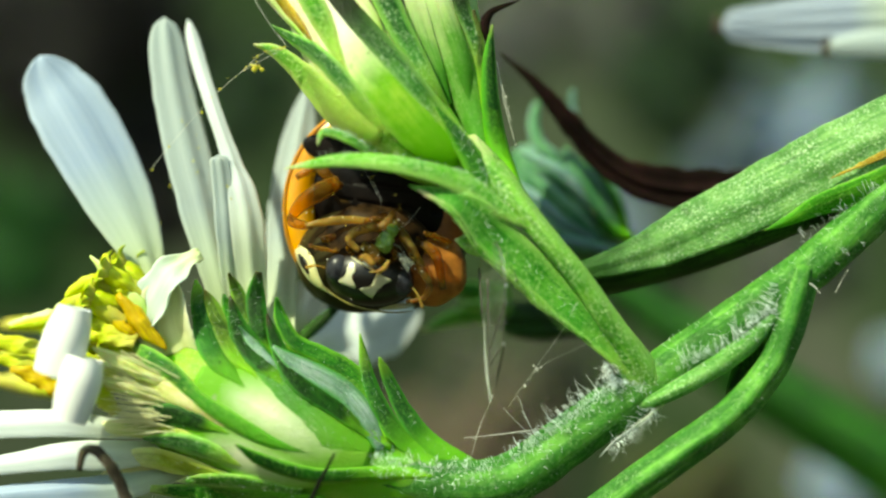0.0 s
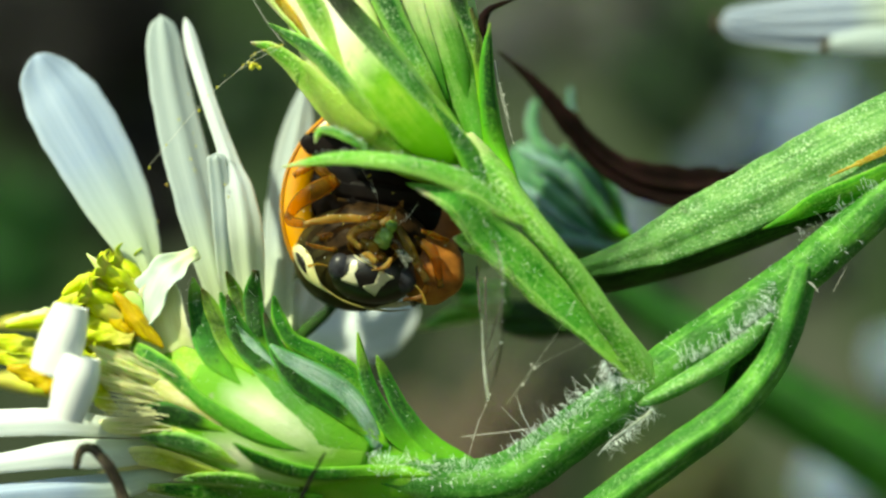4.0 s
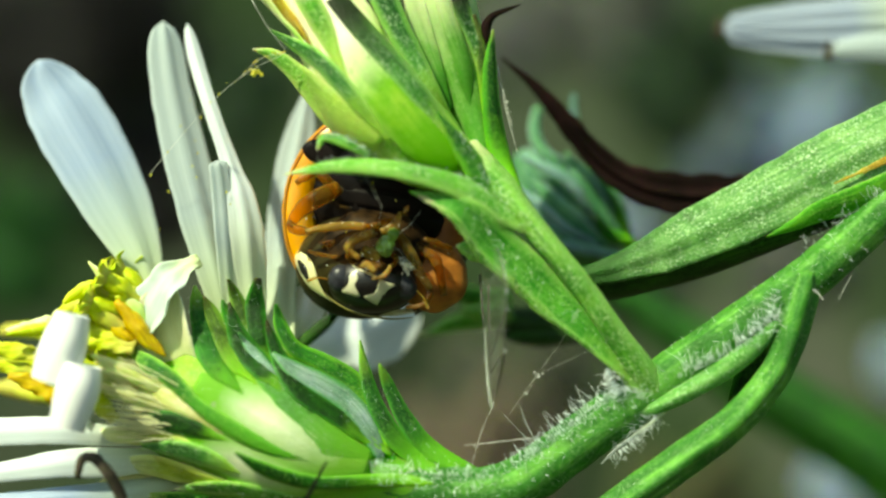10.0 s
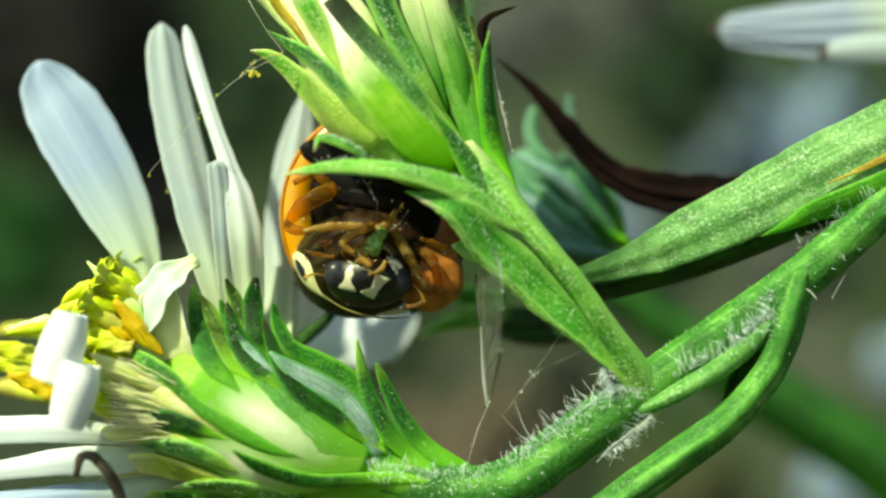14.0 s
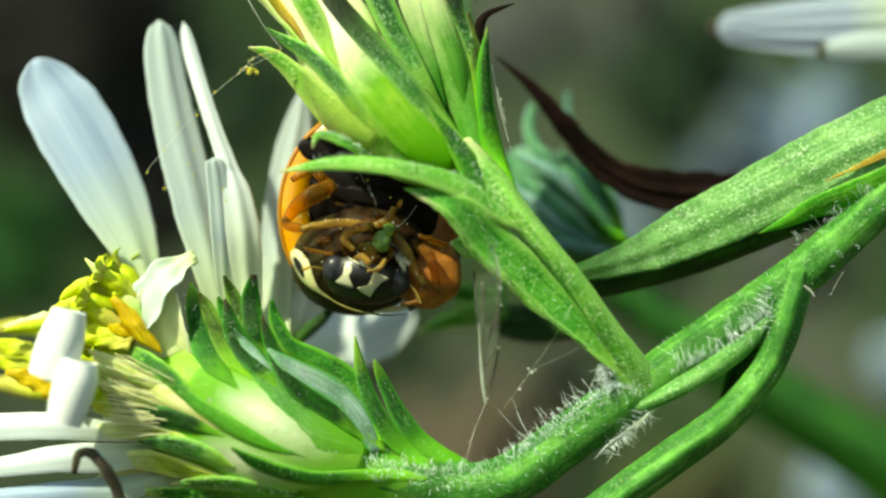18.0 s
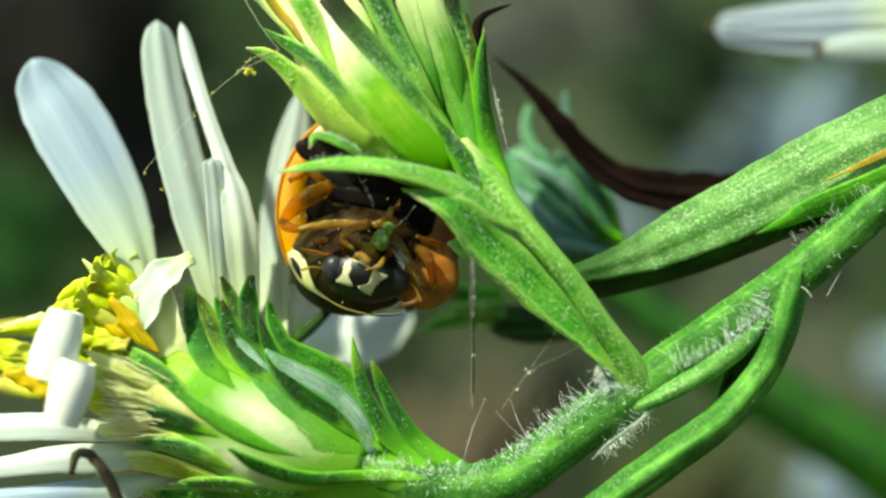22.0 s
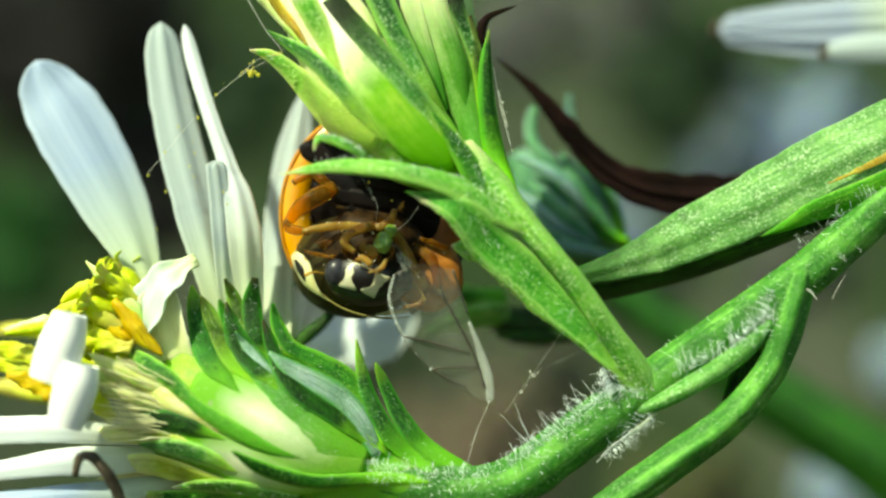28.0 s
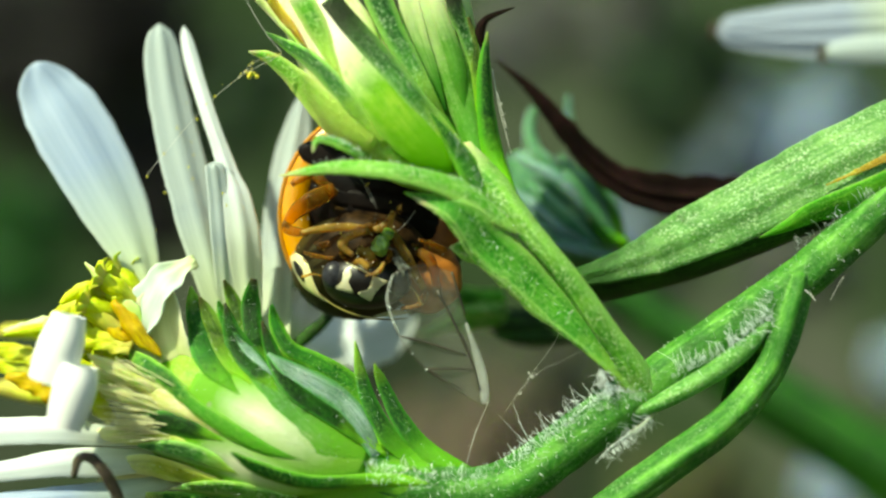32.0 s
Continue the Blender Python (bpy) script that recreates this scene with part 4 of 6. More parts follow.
def low_bud():
    s = thing("aster_bud", (4.15, 6.00, -1.93), "dark green aster bud in shade beneath the leaf", "flower bud", "aster buds")
    # The dark body also stands for the shadow beneath the leaf.
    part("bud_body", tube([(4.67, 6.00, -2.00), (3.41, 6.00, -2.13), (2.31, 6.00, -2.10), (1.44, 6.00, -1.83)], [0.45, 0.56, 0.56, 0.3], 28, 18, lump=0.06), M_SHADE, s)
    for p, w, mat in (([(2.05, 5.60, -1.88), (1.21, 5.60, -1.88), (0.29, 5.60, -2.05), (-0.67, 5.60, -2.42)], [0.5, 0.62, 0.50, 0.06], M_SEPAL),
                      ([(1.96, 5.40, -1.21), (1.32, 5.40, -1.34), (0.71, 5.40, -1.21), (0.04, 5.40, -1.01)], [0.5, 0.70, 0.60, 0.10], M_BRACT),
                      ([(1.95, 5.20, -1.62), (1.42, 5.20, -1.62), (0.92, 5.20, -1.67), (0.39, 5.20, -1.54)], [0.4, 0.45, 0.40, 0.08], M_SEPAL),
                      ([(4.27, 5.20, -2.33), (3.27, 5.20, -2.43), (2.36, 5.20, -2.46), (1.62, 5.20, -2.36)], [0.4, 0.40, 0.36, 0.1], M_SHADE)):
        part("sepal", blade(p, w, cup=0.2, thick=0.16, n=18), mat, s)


low_bud()


def withered_leaf():
    s = thing("withered_leaf", (8.45, 4.50, 1.90), "withered dark purple-brown narrow leaf", "leaf")
    path = [(11.51, 5.00, 1.85), (9.17, 4.80, 1.76), (7.66, 4.60, 1.66), (6.36, 4.40, 1.75), (5.36, 4.20, 2.04), (4.44, 4.10, 2.67), (3.65, 4.00, 3.58), (2.71, 3.90, 4.68), (1.64, 3.80, 5.60)]
    part("blade", blade(path, [1.1, 1.25, 1.35, 1.32, 1.10, 0.86, 0.64, 0.40, 0.08], face=(0, -0.85, 0.4), cup=-0.14, thick=0.14, ridges=3, ridge=0.05, n=54, m=17, wave=0.04, ragged=0.16), M_WITHER, s)
    part("midrib", tube([(x, y - 0.14, z) for x, y, z in path[:-1]], [0.09, 0.09, 0.08, 0.08, 0.06, 0.05, 0.03, 0.015], 44, 8), M_WITHER, s)


withered_leaf()


def top_flower():
    s = thing("aster_flower", (14.49, 7.50, 7.12), "white aster petals reaching in from the side, blurred", "flower", "asters far behind")
    part("petal", blade([(16.33, 7.40, 7.12), (13.40, 7.40, 7.01), (10.99, 7.40, 6.89), (8.47, 7.40, 6.84)], [1.9, 1.85, 1.70, 0.85], face=(0.1, -0.95, 0.12), cup=0.10, thick=0.2, ridges=4, ridge=0.06, tip=0.05, m=33), M_PETAL_FAR, s)
    part("petal", blade([(16.22, 7.00, 6.31), (13.31, 7.00, 6.25), (11.70, 7.00, 6.14)], [0.95, 0.9, 0.5], face=(0.1, -0.9, 0.1), cup=0.12, thick=0.2, ridges=2, tip=0.1), M_PETAL_PALE, s)
    for p in ((8.37, 7.40, 6.84), (11.63, 7.00, 6.11)):
        part("petal_tip", ball(p, (0.12, 0.12, 0.34), lump=0.08, lump_scale=5), M_TENDRIL, s, "browned petal tip")


top_flower()


# ---- the open flower ----
def flower():
    base = (-1.27, 0.20, -5.98)
    s = thing("aster_flower", base, "open white aster flower seen from its green involucre", "flower")
    ax, rad = [(-0.06, 0.00, -6.32), (-1.27, 0.20, -6.09), (-2.18, 0.50, -5.78), (-3.49, 0.70, -5.28), (-5.02, 0.80, -4.59), (-6.71, 0.90, -3.73), (-7.79, 1.00, -3.05)], [0.62, 0.82, 1.25, 1.80, 2.15, 1.9, 1.0]
    part("involucre", tube(ax, rad, 40, 32, lump=0.08, lump_scale=1.0), M_CUP, s, "pale green swollen involucre")
    paths = []

    def bract(p, w, mat):
        paths.append(p)
        snug = mat in (M_PHYLLARY, M_CUP_GREY)
        part("bract", wrap(p, w, ax, rad, 0.0 if snug else 0.05, 0.0 if snug else 0.35, 0.03 if snug else 0.09, ridge=0.0 if snug else 0.03), mat, s)

    # each path runs from root to tip
    bract([(-0.03, -0.60, -5.62), (-1.10, -0.60, -5.00), (-1.60, -0.60, -4.32), (-1.91, -0.60, -3.67), (-2.09, -0.60, -2.99), (-2.21, -0.60, -2.25)], [0.5, 0.50, 0.46, 0.40, 0.30, 0.04], M_BRACT_LIME)
    bract([(0.83, -0.60, -5.83), (-0.36, -0.60, -5.15), (-1.01, -0.60, -4.36), (-1.36, -0.60, -3.68), (-1.56, -0.60, -3.22), (-1.70, -0.60, -2.87)], [0.4, 0.52, 0.46, 0.36, 0.27, 0.04], M_BRACT_LIME)
    bract([(-1.37, -0.40, -5.08), (-1.89, -0.40, -4.01), (-2.48, -0.40, -3.27), (-3.27, -0.40, -2.79), (-3.95, -0.40, -2.44), (-4.31, -0.40, -1.84), (-4.43, -0.40, -1.29)], [0.3, 0.52, 0.52, 0.46, 0.42, 0.36, 0.08], M_BRACT_TIP)
    bract([(-1.62, -0.80, -5.26), (-1.98, -0.80, -4.52), (-2.51, -0.80, -3.83), (-3.24, -0.80, -3.36), (-3.92, -0.80, -2.97), (-4.48, -0.80, -2.56)], [0.3, 0.58, 0.64, 0.55, 0.42, 0.1], M_BRACT_BLUE)
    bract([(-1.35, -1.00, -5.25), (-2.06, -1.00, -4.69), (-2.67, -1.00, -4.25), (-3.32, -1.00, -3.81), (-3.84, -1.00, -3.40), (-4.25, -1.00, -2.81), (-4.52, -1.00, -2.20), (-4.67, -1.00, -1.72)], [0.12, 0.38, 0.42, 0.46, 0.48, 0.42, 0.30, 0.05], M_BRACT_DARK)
    bract([(-1.86, -1.10, -5.27), (-2.88, -1.10, -4.86), (-3.66, -1.10, -4.15), (-4.27, -1.10, -3.42), (-4.89, -1.10, -2.96)], [0.4, 1.05, 1.15, 0.95, 0.3], M_CUP_GREY)
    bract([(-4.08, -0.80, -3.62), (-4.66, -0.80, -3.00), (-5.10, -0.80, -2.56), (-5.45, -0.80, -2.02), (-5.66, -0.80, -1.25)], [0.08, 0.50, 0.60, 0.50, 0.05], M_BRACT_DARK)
    bract([(-4.15, -0.90, -3.23), (-4.65, -0.90, -2.82), (-5.09, -0.90, -2.41), (-5.38, -0.90, -2.03)], [0.06, 0.26, 0.24, 0.05], M_BRACT_BLUE)
    bract([(-4.82, -0.80, -3.36), (-5.45, -0.80, -2.71), (-5.89, -0.80, -2.06), (-6.16, -0.80, -1.47), (-6.33, -0.80, -1.09)], [0.08, 0.50, 0.52, 0.38, 0.05], M_BRACT_OLIVE)
    bract([(-5.04, -0.80, -3.68), (-5.72, -0.80, -3.03), (-6.16, -0.80, -2.44), (-6.39, -0.80, -1.80), (-6.51, -0.80, -1.24), (-6.57, -0.80, -0.81)], [0.08, 0.52, 0.62, 0.52, 0.38, 0.05], M_BRACT_LIME)
    bract([(-4.64, -0.30, -3.01), (-4.91, -0.30, -2.11), (-5.00, -0.30, -1.30), (-4.90, -0.30, -0.60)], [0.3, 0.52, 0.52, 0.18], M_BRACT_DARK)
    bract([(-5.01, -0.40, -2.70), (-5.32, -0.40, -1.81), (-5.48, -0.40, -1.19), (-5.69, -0.40, -0.64)], [0.3, 0.36, 0.38, 0.08], M_BRACT_OLIVE)
    bract([(-5.37, -0.50, -2.55), (-5.60, -0.50, -1.96), (-5.75, -0.50, -1.51), (-5.84, -0.50, -1.19)], [0.2, 0.3, 0.26, 0.06], M_BRACT_TIP)
    bract([(-1.93, -1.20, -5.46), (-3.17, -1.20, -5.05), (-4.35, -1.20, -4.29), (-5.40, -1.20, -3.74), (-6.38, -1.20, -3.27)], [0.5, 1.50, 1.75, 1.40, 0.5], M_PHYLLARY)
    bract([(-3.46, -1.20, -5.31), (-4.53, -1.20, -4.93), (-5.55, -1.20, -4.35), (-6.37, -1.20, -3.82), (-7.01, -1.20, -3.21), (-7.68, -1.20, -2.80), (-8.35, -1.20, -2.42)], [0.06, 0.36, 0.44, 0.38, 0.44, 0.44, 0.1], M_BRACT)
    bract([(-2.37, -1.20, -5.90), (-3.68, -1.20, -5.84), (-4.92, -1.20, -5.46), (-5.87, -1.20, -4.99), (-6.89, -1.20, -4.67)], [0.3, 0.80, 1.15, 1.05, 0.3], M_PHYLLARY)
    bract([(-0.18, -1.30, -5.89), (-1.85, -1.30, -5.86), (-3.16, -1.30, -5.89), (-4.08, -1.30, -5.68), (-4.75, -1.30, -5.39), (-5.31, -1.30, -5.01)], [0.3, 0.36, 0.40, 0.40, 0.34, 0.05], M_BRACT_TIP)
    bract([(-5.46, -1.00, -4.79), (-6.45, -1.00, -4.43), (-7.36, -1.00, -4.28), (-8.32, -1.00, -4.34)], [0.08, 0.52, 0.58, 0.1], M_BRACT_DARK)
    bract([(-5.16, -1.00, -5.66), (-6.01, -1.00, -5.25), (-6.89, -1.00, -5.01), (-7.88, -1.00, -4.98)], [0.08, 0.50, 0.50, 0.1], M_BRACT_FROST)
    bract([(-3.70, -1.00, -6.39), (-5.25, -1.00, -6.07), (-6.19, -1.00, -6.07), (-7.03, -1.00, -6.13)], [0.3, 0.42, 0.38, 0.05], M_SEPAL)
    bract([(-3.12, -0.80, -6.73), (-4.82, -0.80, -6.54), (-6.33, -0.80, -6.48), (-7.76, -0.80, -6.36)], [0.5, 0.62, 0.52, 0.2], M_BRACT)
    bract([(-5.93, -0.70, -5.19), (-7.11, -0.70, -4.84), (-8.26, -0.70, -4.72), (-9.33, -0.70, -4.75)], [0.2, 0.55, 0.50, 0.25], M_RAY_LIME)
    bract([(-5.64, -0.70, -5.93), (-6.85, -0.70, -5.70), (-7.93, -0.70, -5.52), (-8.88, -0.70, -5.67)], [0.2, 0.60, 0.55, 0.2], M_RAY_LIME)
    bract([(-5.64, -0.70, -4.60), (-6.67, -0.70, -3.90), (-7.63, -0.70, -3.57), (-8.59, -0.70, -3.42)], [0.1, 0.60, 0.65, 0.3], M_RAY_OLD)
    part("bract_fuzz", joined(hairs([(1.28, -0.50, -6.00), (-0.06, -0.60, -5.91), (-1.24, -0.80, -5.71), (-1.90, -0.90, -5.55)], 0.22, 260, 0.18, (-0.2, -0.8, 0.5), 0.6, 0.007, 0.8), *[hairs(p, 0.12, 26, 0.07, (0, -0.8, 0.5), 0.6, 0.004) for p in paths]), M_HAIR, s, "tiny pale bract hairs", kind="stuff")

    def ray(p, w, mat, face, cup, tip=0.30, ridge=0.045, twist=0, wave=0):
        part("petal", blade(p, w, face=face, cup=cup, thick=0.16, ridges=2, ridge=ridge, n=48, m=21, notch=0.04, tip=tip, twist=twist, wave=wave), mat, s)

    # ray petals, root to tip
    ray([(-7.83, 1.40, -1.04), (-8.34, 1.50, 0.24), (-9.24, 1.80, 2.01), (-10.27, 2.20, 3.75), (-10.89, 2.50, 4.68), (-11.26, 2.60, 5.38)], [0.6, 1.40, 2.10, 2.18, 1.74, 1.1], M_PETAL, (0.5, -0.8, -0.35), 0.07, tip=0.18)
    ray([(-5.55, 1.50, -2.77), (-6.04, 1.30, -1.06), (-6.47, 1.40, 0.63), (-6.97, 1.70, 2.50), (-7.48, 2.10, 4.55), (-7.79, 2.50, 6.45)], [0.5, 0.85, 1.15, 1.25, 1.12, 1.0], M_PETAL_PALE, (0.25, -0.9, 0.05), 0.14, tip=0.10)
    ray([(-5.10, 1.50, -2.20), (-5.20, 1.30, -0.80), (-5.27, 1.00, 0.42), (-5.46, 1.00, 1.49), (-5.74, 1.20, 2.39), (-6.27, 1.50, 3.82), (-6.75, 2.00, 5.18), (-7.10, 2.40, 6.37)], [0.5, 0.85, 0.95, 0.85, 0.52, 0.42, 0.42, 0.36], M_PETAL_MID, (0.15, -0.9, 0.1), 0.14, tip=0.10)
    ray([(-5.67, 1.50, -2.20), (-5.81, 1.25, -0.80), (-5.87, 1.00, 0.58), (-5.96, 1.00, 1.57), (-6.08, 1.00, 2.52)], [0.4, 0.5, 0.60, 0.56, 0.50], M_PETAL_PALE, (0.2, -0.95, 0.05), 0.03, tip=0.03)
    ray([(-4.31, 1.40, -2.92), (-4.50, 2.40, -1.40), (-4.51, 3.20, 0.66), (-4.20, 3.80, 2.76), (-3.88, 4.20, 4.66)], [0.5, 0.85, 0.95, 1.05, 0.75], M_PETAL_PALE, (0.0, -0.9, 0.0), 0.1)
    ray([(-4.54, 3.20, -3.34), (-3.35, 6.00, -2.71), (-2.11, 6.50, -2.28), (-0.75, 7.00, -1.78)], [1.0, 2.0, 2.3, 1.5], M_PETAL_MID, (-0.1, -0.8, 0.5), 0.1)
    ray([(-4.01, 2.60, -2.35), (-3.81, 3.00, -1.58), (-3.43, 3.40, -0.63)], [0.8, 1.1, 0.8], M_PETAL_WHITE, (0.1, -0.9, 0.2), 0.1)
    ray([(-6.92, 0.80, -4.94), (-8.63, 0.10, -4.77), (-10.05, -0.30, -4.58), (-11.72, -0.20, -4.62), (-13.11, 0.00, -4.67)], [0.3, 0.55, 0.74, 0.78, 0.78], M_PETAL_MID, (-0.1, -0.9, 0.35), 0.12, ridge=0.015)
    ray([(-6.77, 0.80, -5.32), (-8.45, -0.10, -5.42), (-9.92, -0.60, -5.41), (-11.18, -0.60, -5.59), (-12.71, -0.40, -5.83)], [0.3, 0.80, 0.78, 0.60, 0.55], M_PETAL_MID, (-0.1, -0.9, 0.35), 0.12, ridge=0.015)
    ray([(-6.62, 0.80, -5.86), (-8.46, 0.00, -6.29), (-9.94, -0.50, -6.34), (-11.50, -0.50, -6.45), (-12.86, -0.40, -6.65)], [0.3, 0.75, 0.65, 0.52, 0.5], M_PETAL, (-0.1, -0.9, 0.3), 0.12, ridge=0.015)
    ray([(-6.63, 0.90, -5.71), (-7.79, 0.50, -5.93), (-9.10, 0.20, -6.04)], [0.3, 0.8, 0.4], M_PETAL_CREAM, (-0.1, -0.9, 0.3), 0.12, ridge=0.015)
    ray([(-6.65, -0.10, -3.35), (-7.14, -0.20, -2.53), (-7.35, -0.20, -1.63), (-7.26, 0.00, -0.74)], [0.8, 1.5, 1.5, 1.0], M_PETAL_CREAM, (-0.3, -0.9, 0.1), -0.15)
    ray([(-6.48, 0.30, -0.15), (-6.89, 0.00, -0.39), (-7.28, -0.30, -0.80), (-7.59, -0.30, -1.37), (-7.77, -0.10, -2.03)], [0.30, 0.75, 1.20, 1.32, 0.9], M_PETAL_CURL, (-0.3, -0.9, 0.2), -0.10, tip=0.10, twist=-30, wave=0.09)
    ray([(-6.54, -0.90, -3.81), (-7.54, -1.10, -3.33), (-8.33, -1.20, -2.91), (-9.06, -1.20, -2.55)], [0.05, 0.32, 0.36, 0.22], M_RAY_OLD, (-0.2, -0.8, 0.5), 0.15)
    ray([(-6.39, -0.90, -4.26), (-7.39, -1.10, -3.87), (-8.27, -1.10, -3.58), (-8.98, -1.10, -3.33)], [0.05, 0.28, 0.32, 0.2], M_RAY_OLD, (-0.2, -0.8, 0.3), 0.15)
    ray([(-7.22, -0.30, -3.86), (-8.10, -0.40, -3.44), (-8.82, -0.50, -3.10), (-9.32, -0.60, -3.07)], [0.05, 0.8, 0.9, 0.7], M_RAY_OLD, (-0.2, -0.8, 0.5), 0.15)
    bristles = []
    for _ in range(230):
        k = rng.random()
        a = np.array((-6.49, -0.70, -3.68)) * (1 - k) + np.array((-6.64, -0.70, -4.72)) * k + np.array([rng.gauss(0, 0.12), rng.gauss(0, 0.15), rng.gauss(0, 0.1)])
        d = unit(np.array([-1.0, -0.10 + 0.14 * rng.gauss(0, 1), 0.52 - 0.45 * k + 0.10 * rng.gauss(0, 1)]))
        l = rng.uniform(1.2, 2.4)
        bristles.append(tube([a, a + d * l * 0.5 + np.array([0, -0.05, 0.03]), a + d * l], [0.022, 0.022, 0.008], 6, 6))
    part("pappus", joined(*bristles), M_PETAL_CREAM, s, "cream hair-fine pappus bristles", kind="stuff")
    # Dark petiole stub, drawn in the shade-toned leaf skin.
    part("dark_stalk", blade([(-2.97, 2.60, -1.64), (-3.45, 2.40, -2.06), (-4.09, 2.00, -2.61)], [0.2, 0.36, 0.3], thick=0.12, n=12), M_SHADE, s, "dark stalk stub behind the petals")
    # two rays rolled up into tubes
    for p, r in (([(-9.42, -1.70, -1.50), (-9.57, -1.70, -2.08), (-9.75, -1.70, -2.66), (-9.94, -1.70, -3.23)], [0.46, 0.60, 0.64, 0.58]), ([(-9.06, -2.10, -2.78), (-9.17, -2.10, -3.26), (-9.33, -2.10, -3.81), (-9.49, -2.10, -4.35)], [0.48, 0.58, 0.56, 0.48])):
        c = spline(p, 20)
        rr = spline(r, 20)[:, 0]
        t = tangents(c)
        a0 = unit(np.cross(t, np.array([0, -1.0, 0])))
        b0 = np.cross(a0, t)
        th = np.linspace(0, 3.2 * math.pi, 40)
        k = 1 - 0.10 * th / math.pi
        outer = c[:, None] + rr[:, None, None] * (a0[:, None] * (np.cos(th) * k)[None, :, None] + b0[:, None] * (np.sin(th) * k)[None, :, None])
        inner = c[:, None] + rr[:, None, None] * (a0[:, None] * (np.cos(th) * (k - 0.07))[None, :, None] + b0[:, None] * (np.sin(th) * (k - 0.07))[None, :, None])
        rings = np.concatenate([outer, inner[:, ::-1]], 1)
        uv = np.stack(np.broadcast_arrays(np.linspace(0, 1, 80)[None], np.linspace(0.5, 1, 20)[:, None]), -1)
        part("petal", skin_rings(rings, uv, False), M_PETAL_WHITE, s, "petal rolled up into a tube")
    # disc florets
    ax = unit(np.array((-9.51, 0.00, -2.16)) - np.array((-6.81, 0.00, -3.14)))
    for i in range(40):
        a = rng.uniform(0, 2 * math.pi)
        r = 1.45 * math.sqrt(rng.uniform(0.0, 1))
        e1 = unit(np.cross(ax, np.array([0, 1.0, 0])))
        e2 = np.cross(ax, e1)
        root = np.array((-7.66, 1.30, -2.70)) + e1 * r * math.cos(a) + e2 * r * math.sin(a)
        d = unit(ax + 0.35 * (e1 * math.cos(a) + e2 * math.sin(a)) * r / 1.75 + 0.16 * np.array([rng.gauss(0, 1) for _ in range(3)]))
        l = rng.uniform(1.0, 2.3)
        old = rng.random() < 0.15
        fl = part("floret", tube([root, root + d * l * 0.5, root + d * l * 0.8, root + d * l], [0.10, 0.17, 0.27, 0.22], 9, 10, lump=0.07, lump_scale=4), M_FLORET_OLD if old else M_FLORET, s)
        for j in range(5):
            b = j * math.pi * 0.4 + a
            o = e1 * math.cos(b) + e2 * math.sin(b)
            tip = root + d * l
            part("lobe", blade([tip + o * 0.15 - d * 0.08, tip + o * 0.36 + d * 0.20, tip + o * 0.60 + d * 0.12], [0.26, 0.36, 0.04], face=tuple(-d), thick=0.07, n=6, m=5), M_FLORET, fl)
    for p, w in (([(-8.53, -0.60, -1.18), (-8.13, -0.60, -1.69), (-7.75, -0.60, -2.19), (-7.25, -0.60, -2.63)], [0.10, 0.22, 0.20, 0.05]), ([(-8.77, -0.50, -1.66), (-8.40, -0.50, -2.03), (-8.03, -0.50, -2.33)], [0.12, 0.2, 0.08])):
        part("floret", tube(p, w, 18, 10, lump=0.06, lump_scale=4), M_FLORET_OLD, s, "spent orange-yellow floret")

    def split_floret(p, w, mat):
        part("floret", blade(p, w, face=(-0.2, -0.8, 0.5), cup=0.12, thick=0.05, n=24, m=9, wave=0.05, ragged=0.35, twist=35), mat, s, "split yellow floret tube")

    split_floret([(-8.90, 0.20, -1.46), (-9.38, 0.20, -0.86), (-9.98, 0.20, -1.26)], [0.3, 0.42, 0.08], M_FLORET)
    split_floret([(-8.35, -0.20, -1.97), (-9.01, -0.20, -1.60), (-9.48, -0.20, -1.22)], [0.4, 0.66, 0.12], M_FLORET)
    split_floret([(-8.08, -0.40, -2.26), (-8.79, -0.40, -1.96), (-9.24, -0.40, -1.49)], [0.3, 0.55, 0.15], M_FLORET)
    split_floret([(-8.02, -0.60, -2.34), (-8.76, -0.60, -2.13), (-9.41, -0.60, -2.04)], [0.3, 0.46, 0.25], M_FLORET)
    split_floret([(-8.07, -0.70, -2.48), (-8.74, -0.70, -2.36), (-9.33, -0.70, -2.24)], [0.2, 0.30, 0.2], M_FLORET)
    split_floret([(-7.92, -0.30, -1.85), (-8.48, -0.30, -1.37), (-8.74, -0.30, -1.00)], [0.35, 0.6, 0.15], M_FLORET)
    split_floret([(-7.95, -0.10, -1.45), (-8.43, -0.10, -0.96), (-8.85, -0.10, -0.78)], [0.3, 0.55, 0.2], M_FLORET)
    split_floret([(-10.00, 0.80, -1.71), (-10.76, 0.80, -1.89), (-11.75, 0.80, -2.01)], [0.3, 0.52, 0.06], M_BUD_CREAM)
    split_floret([(-9.56, 0.50, -1.09), (-10.13, 0.50, -1.48), (-10.54, 0.50, -1.79)], [0.3, 0.34, 0.1], M_FLORET)
    split_floret([(-10.77, 1.20, -2.72), (-11.46, 1.20, -2.61), (-12.38, 1.20, -2.52)], [0.4, 0.5, 0.4], M_FLORET)
    split_floret([(-10.42, 1.00, -3.85), (-11.00, 1.00, -3.49), (-11.72, 1.00, -3.24)], [0.35, 0.5, 0.15], M_FLORET_OLD)
    split_floret([(-10.79, 1.30, -3.26), (-11.56, 1.30, -3.08), (-12.40, 1.30, -2.96)], [0.3, 0.4, 0.3], M_FLORET)
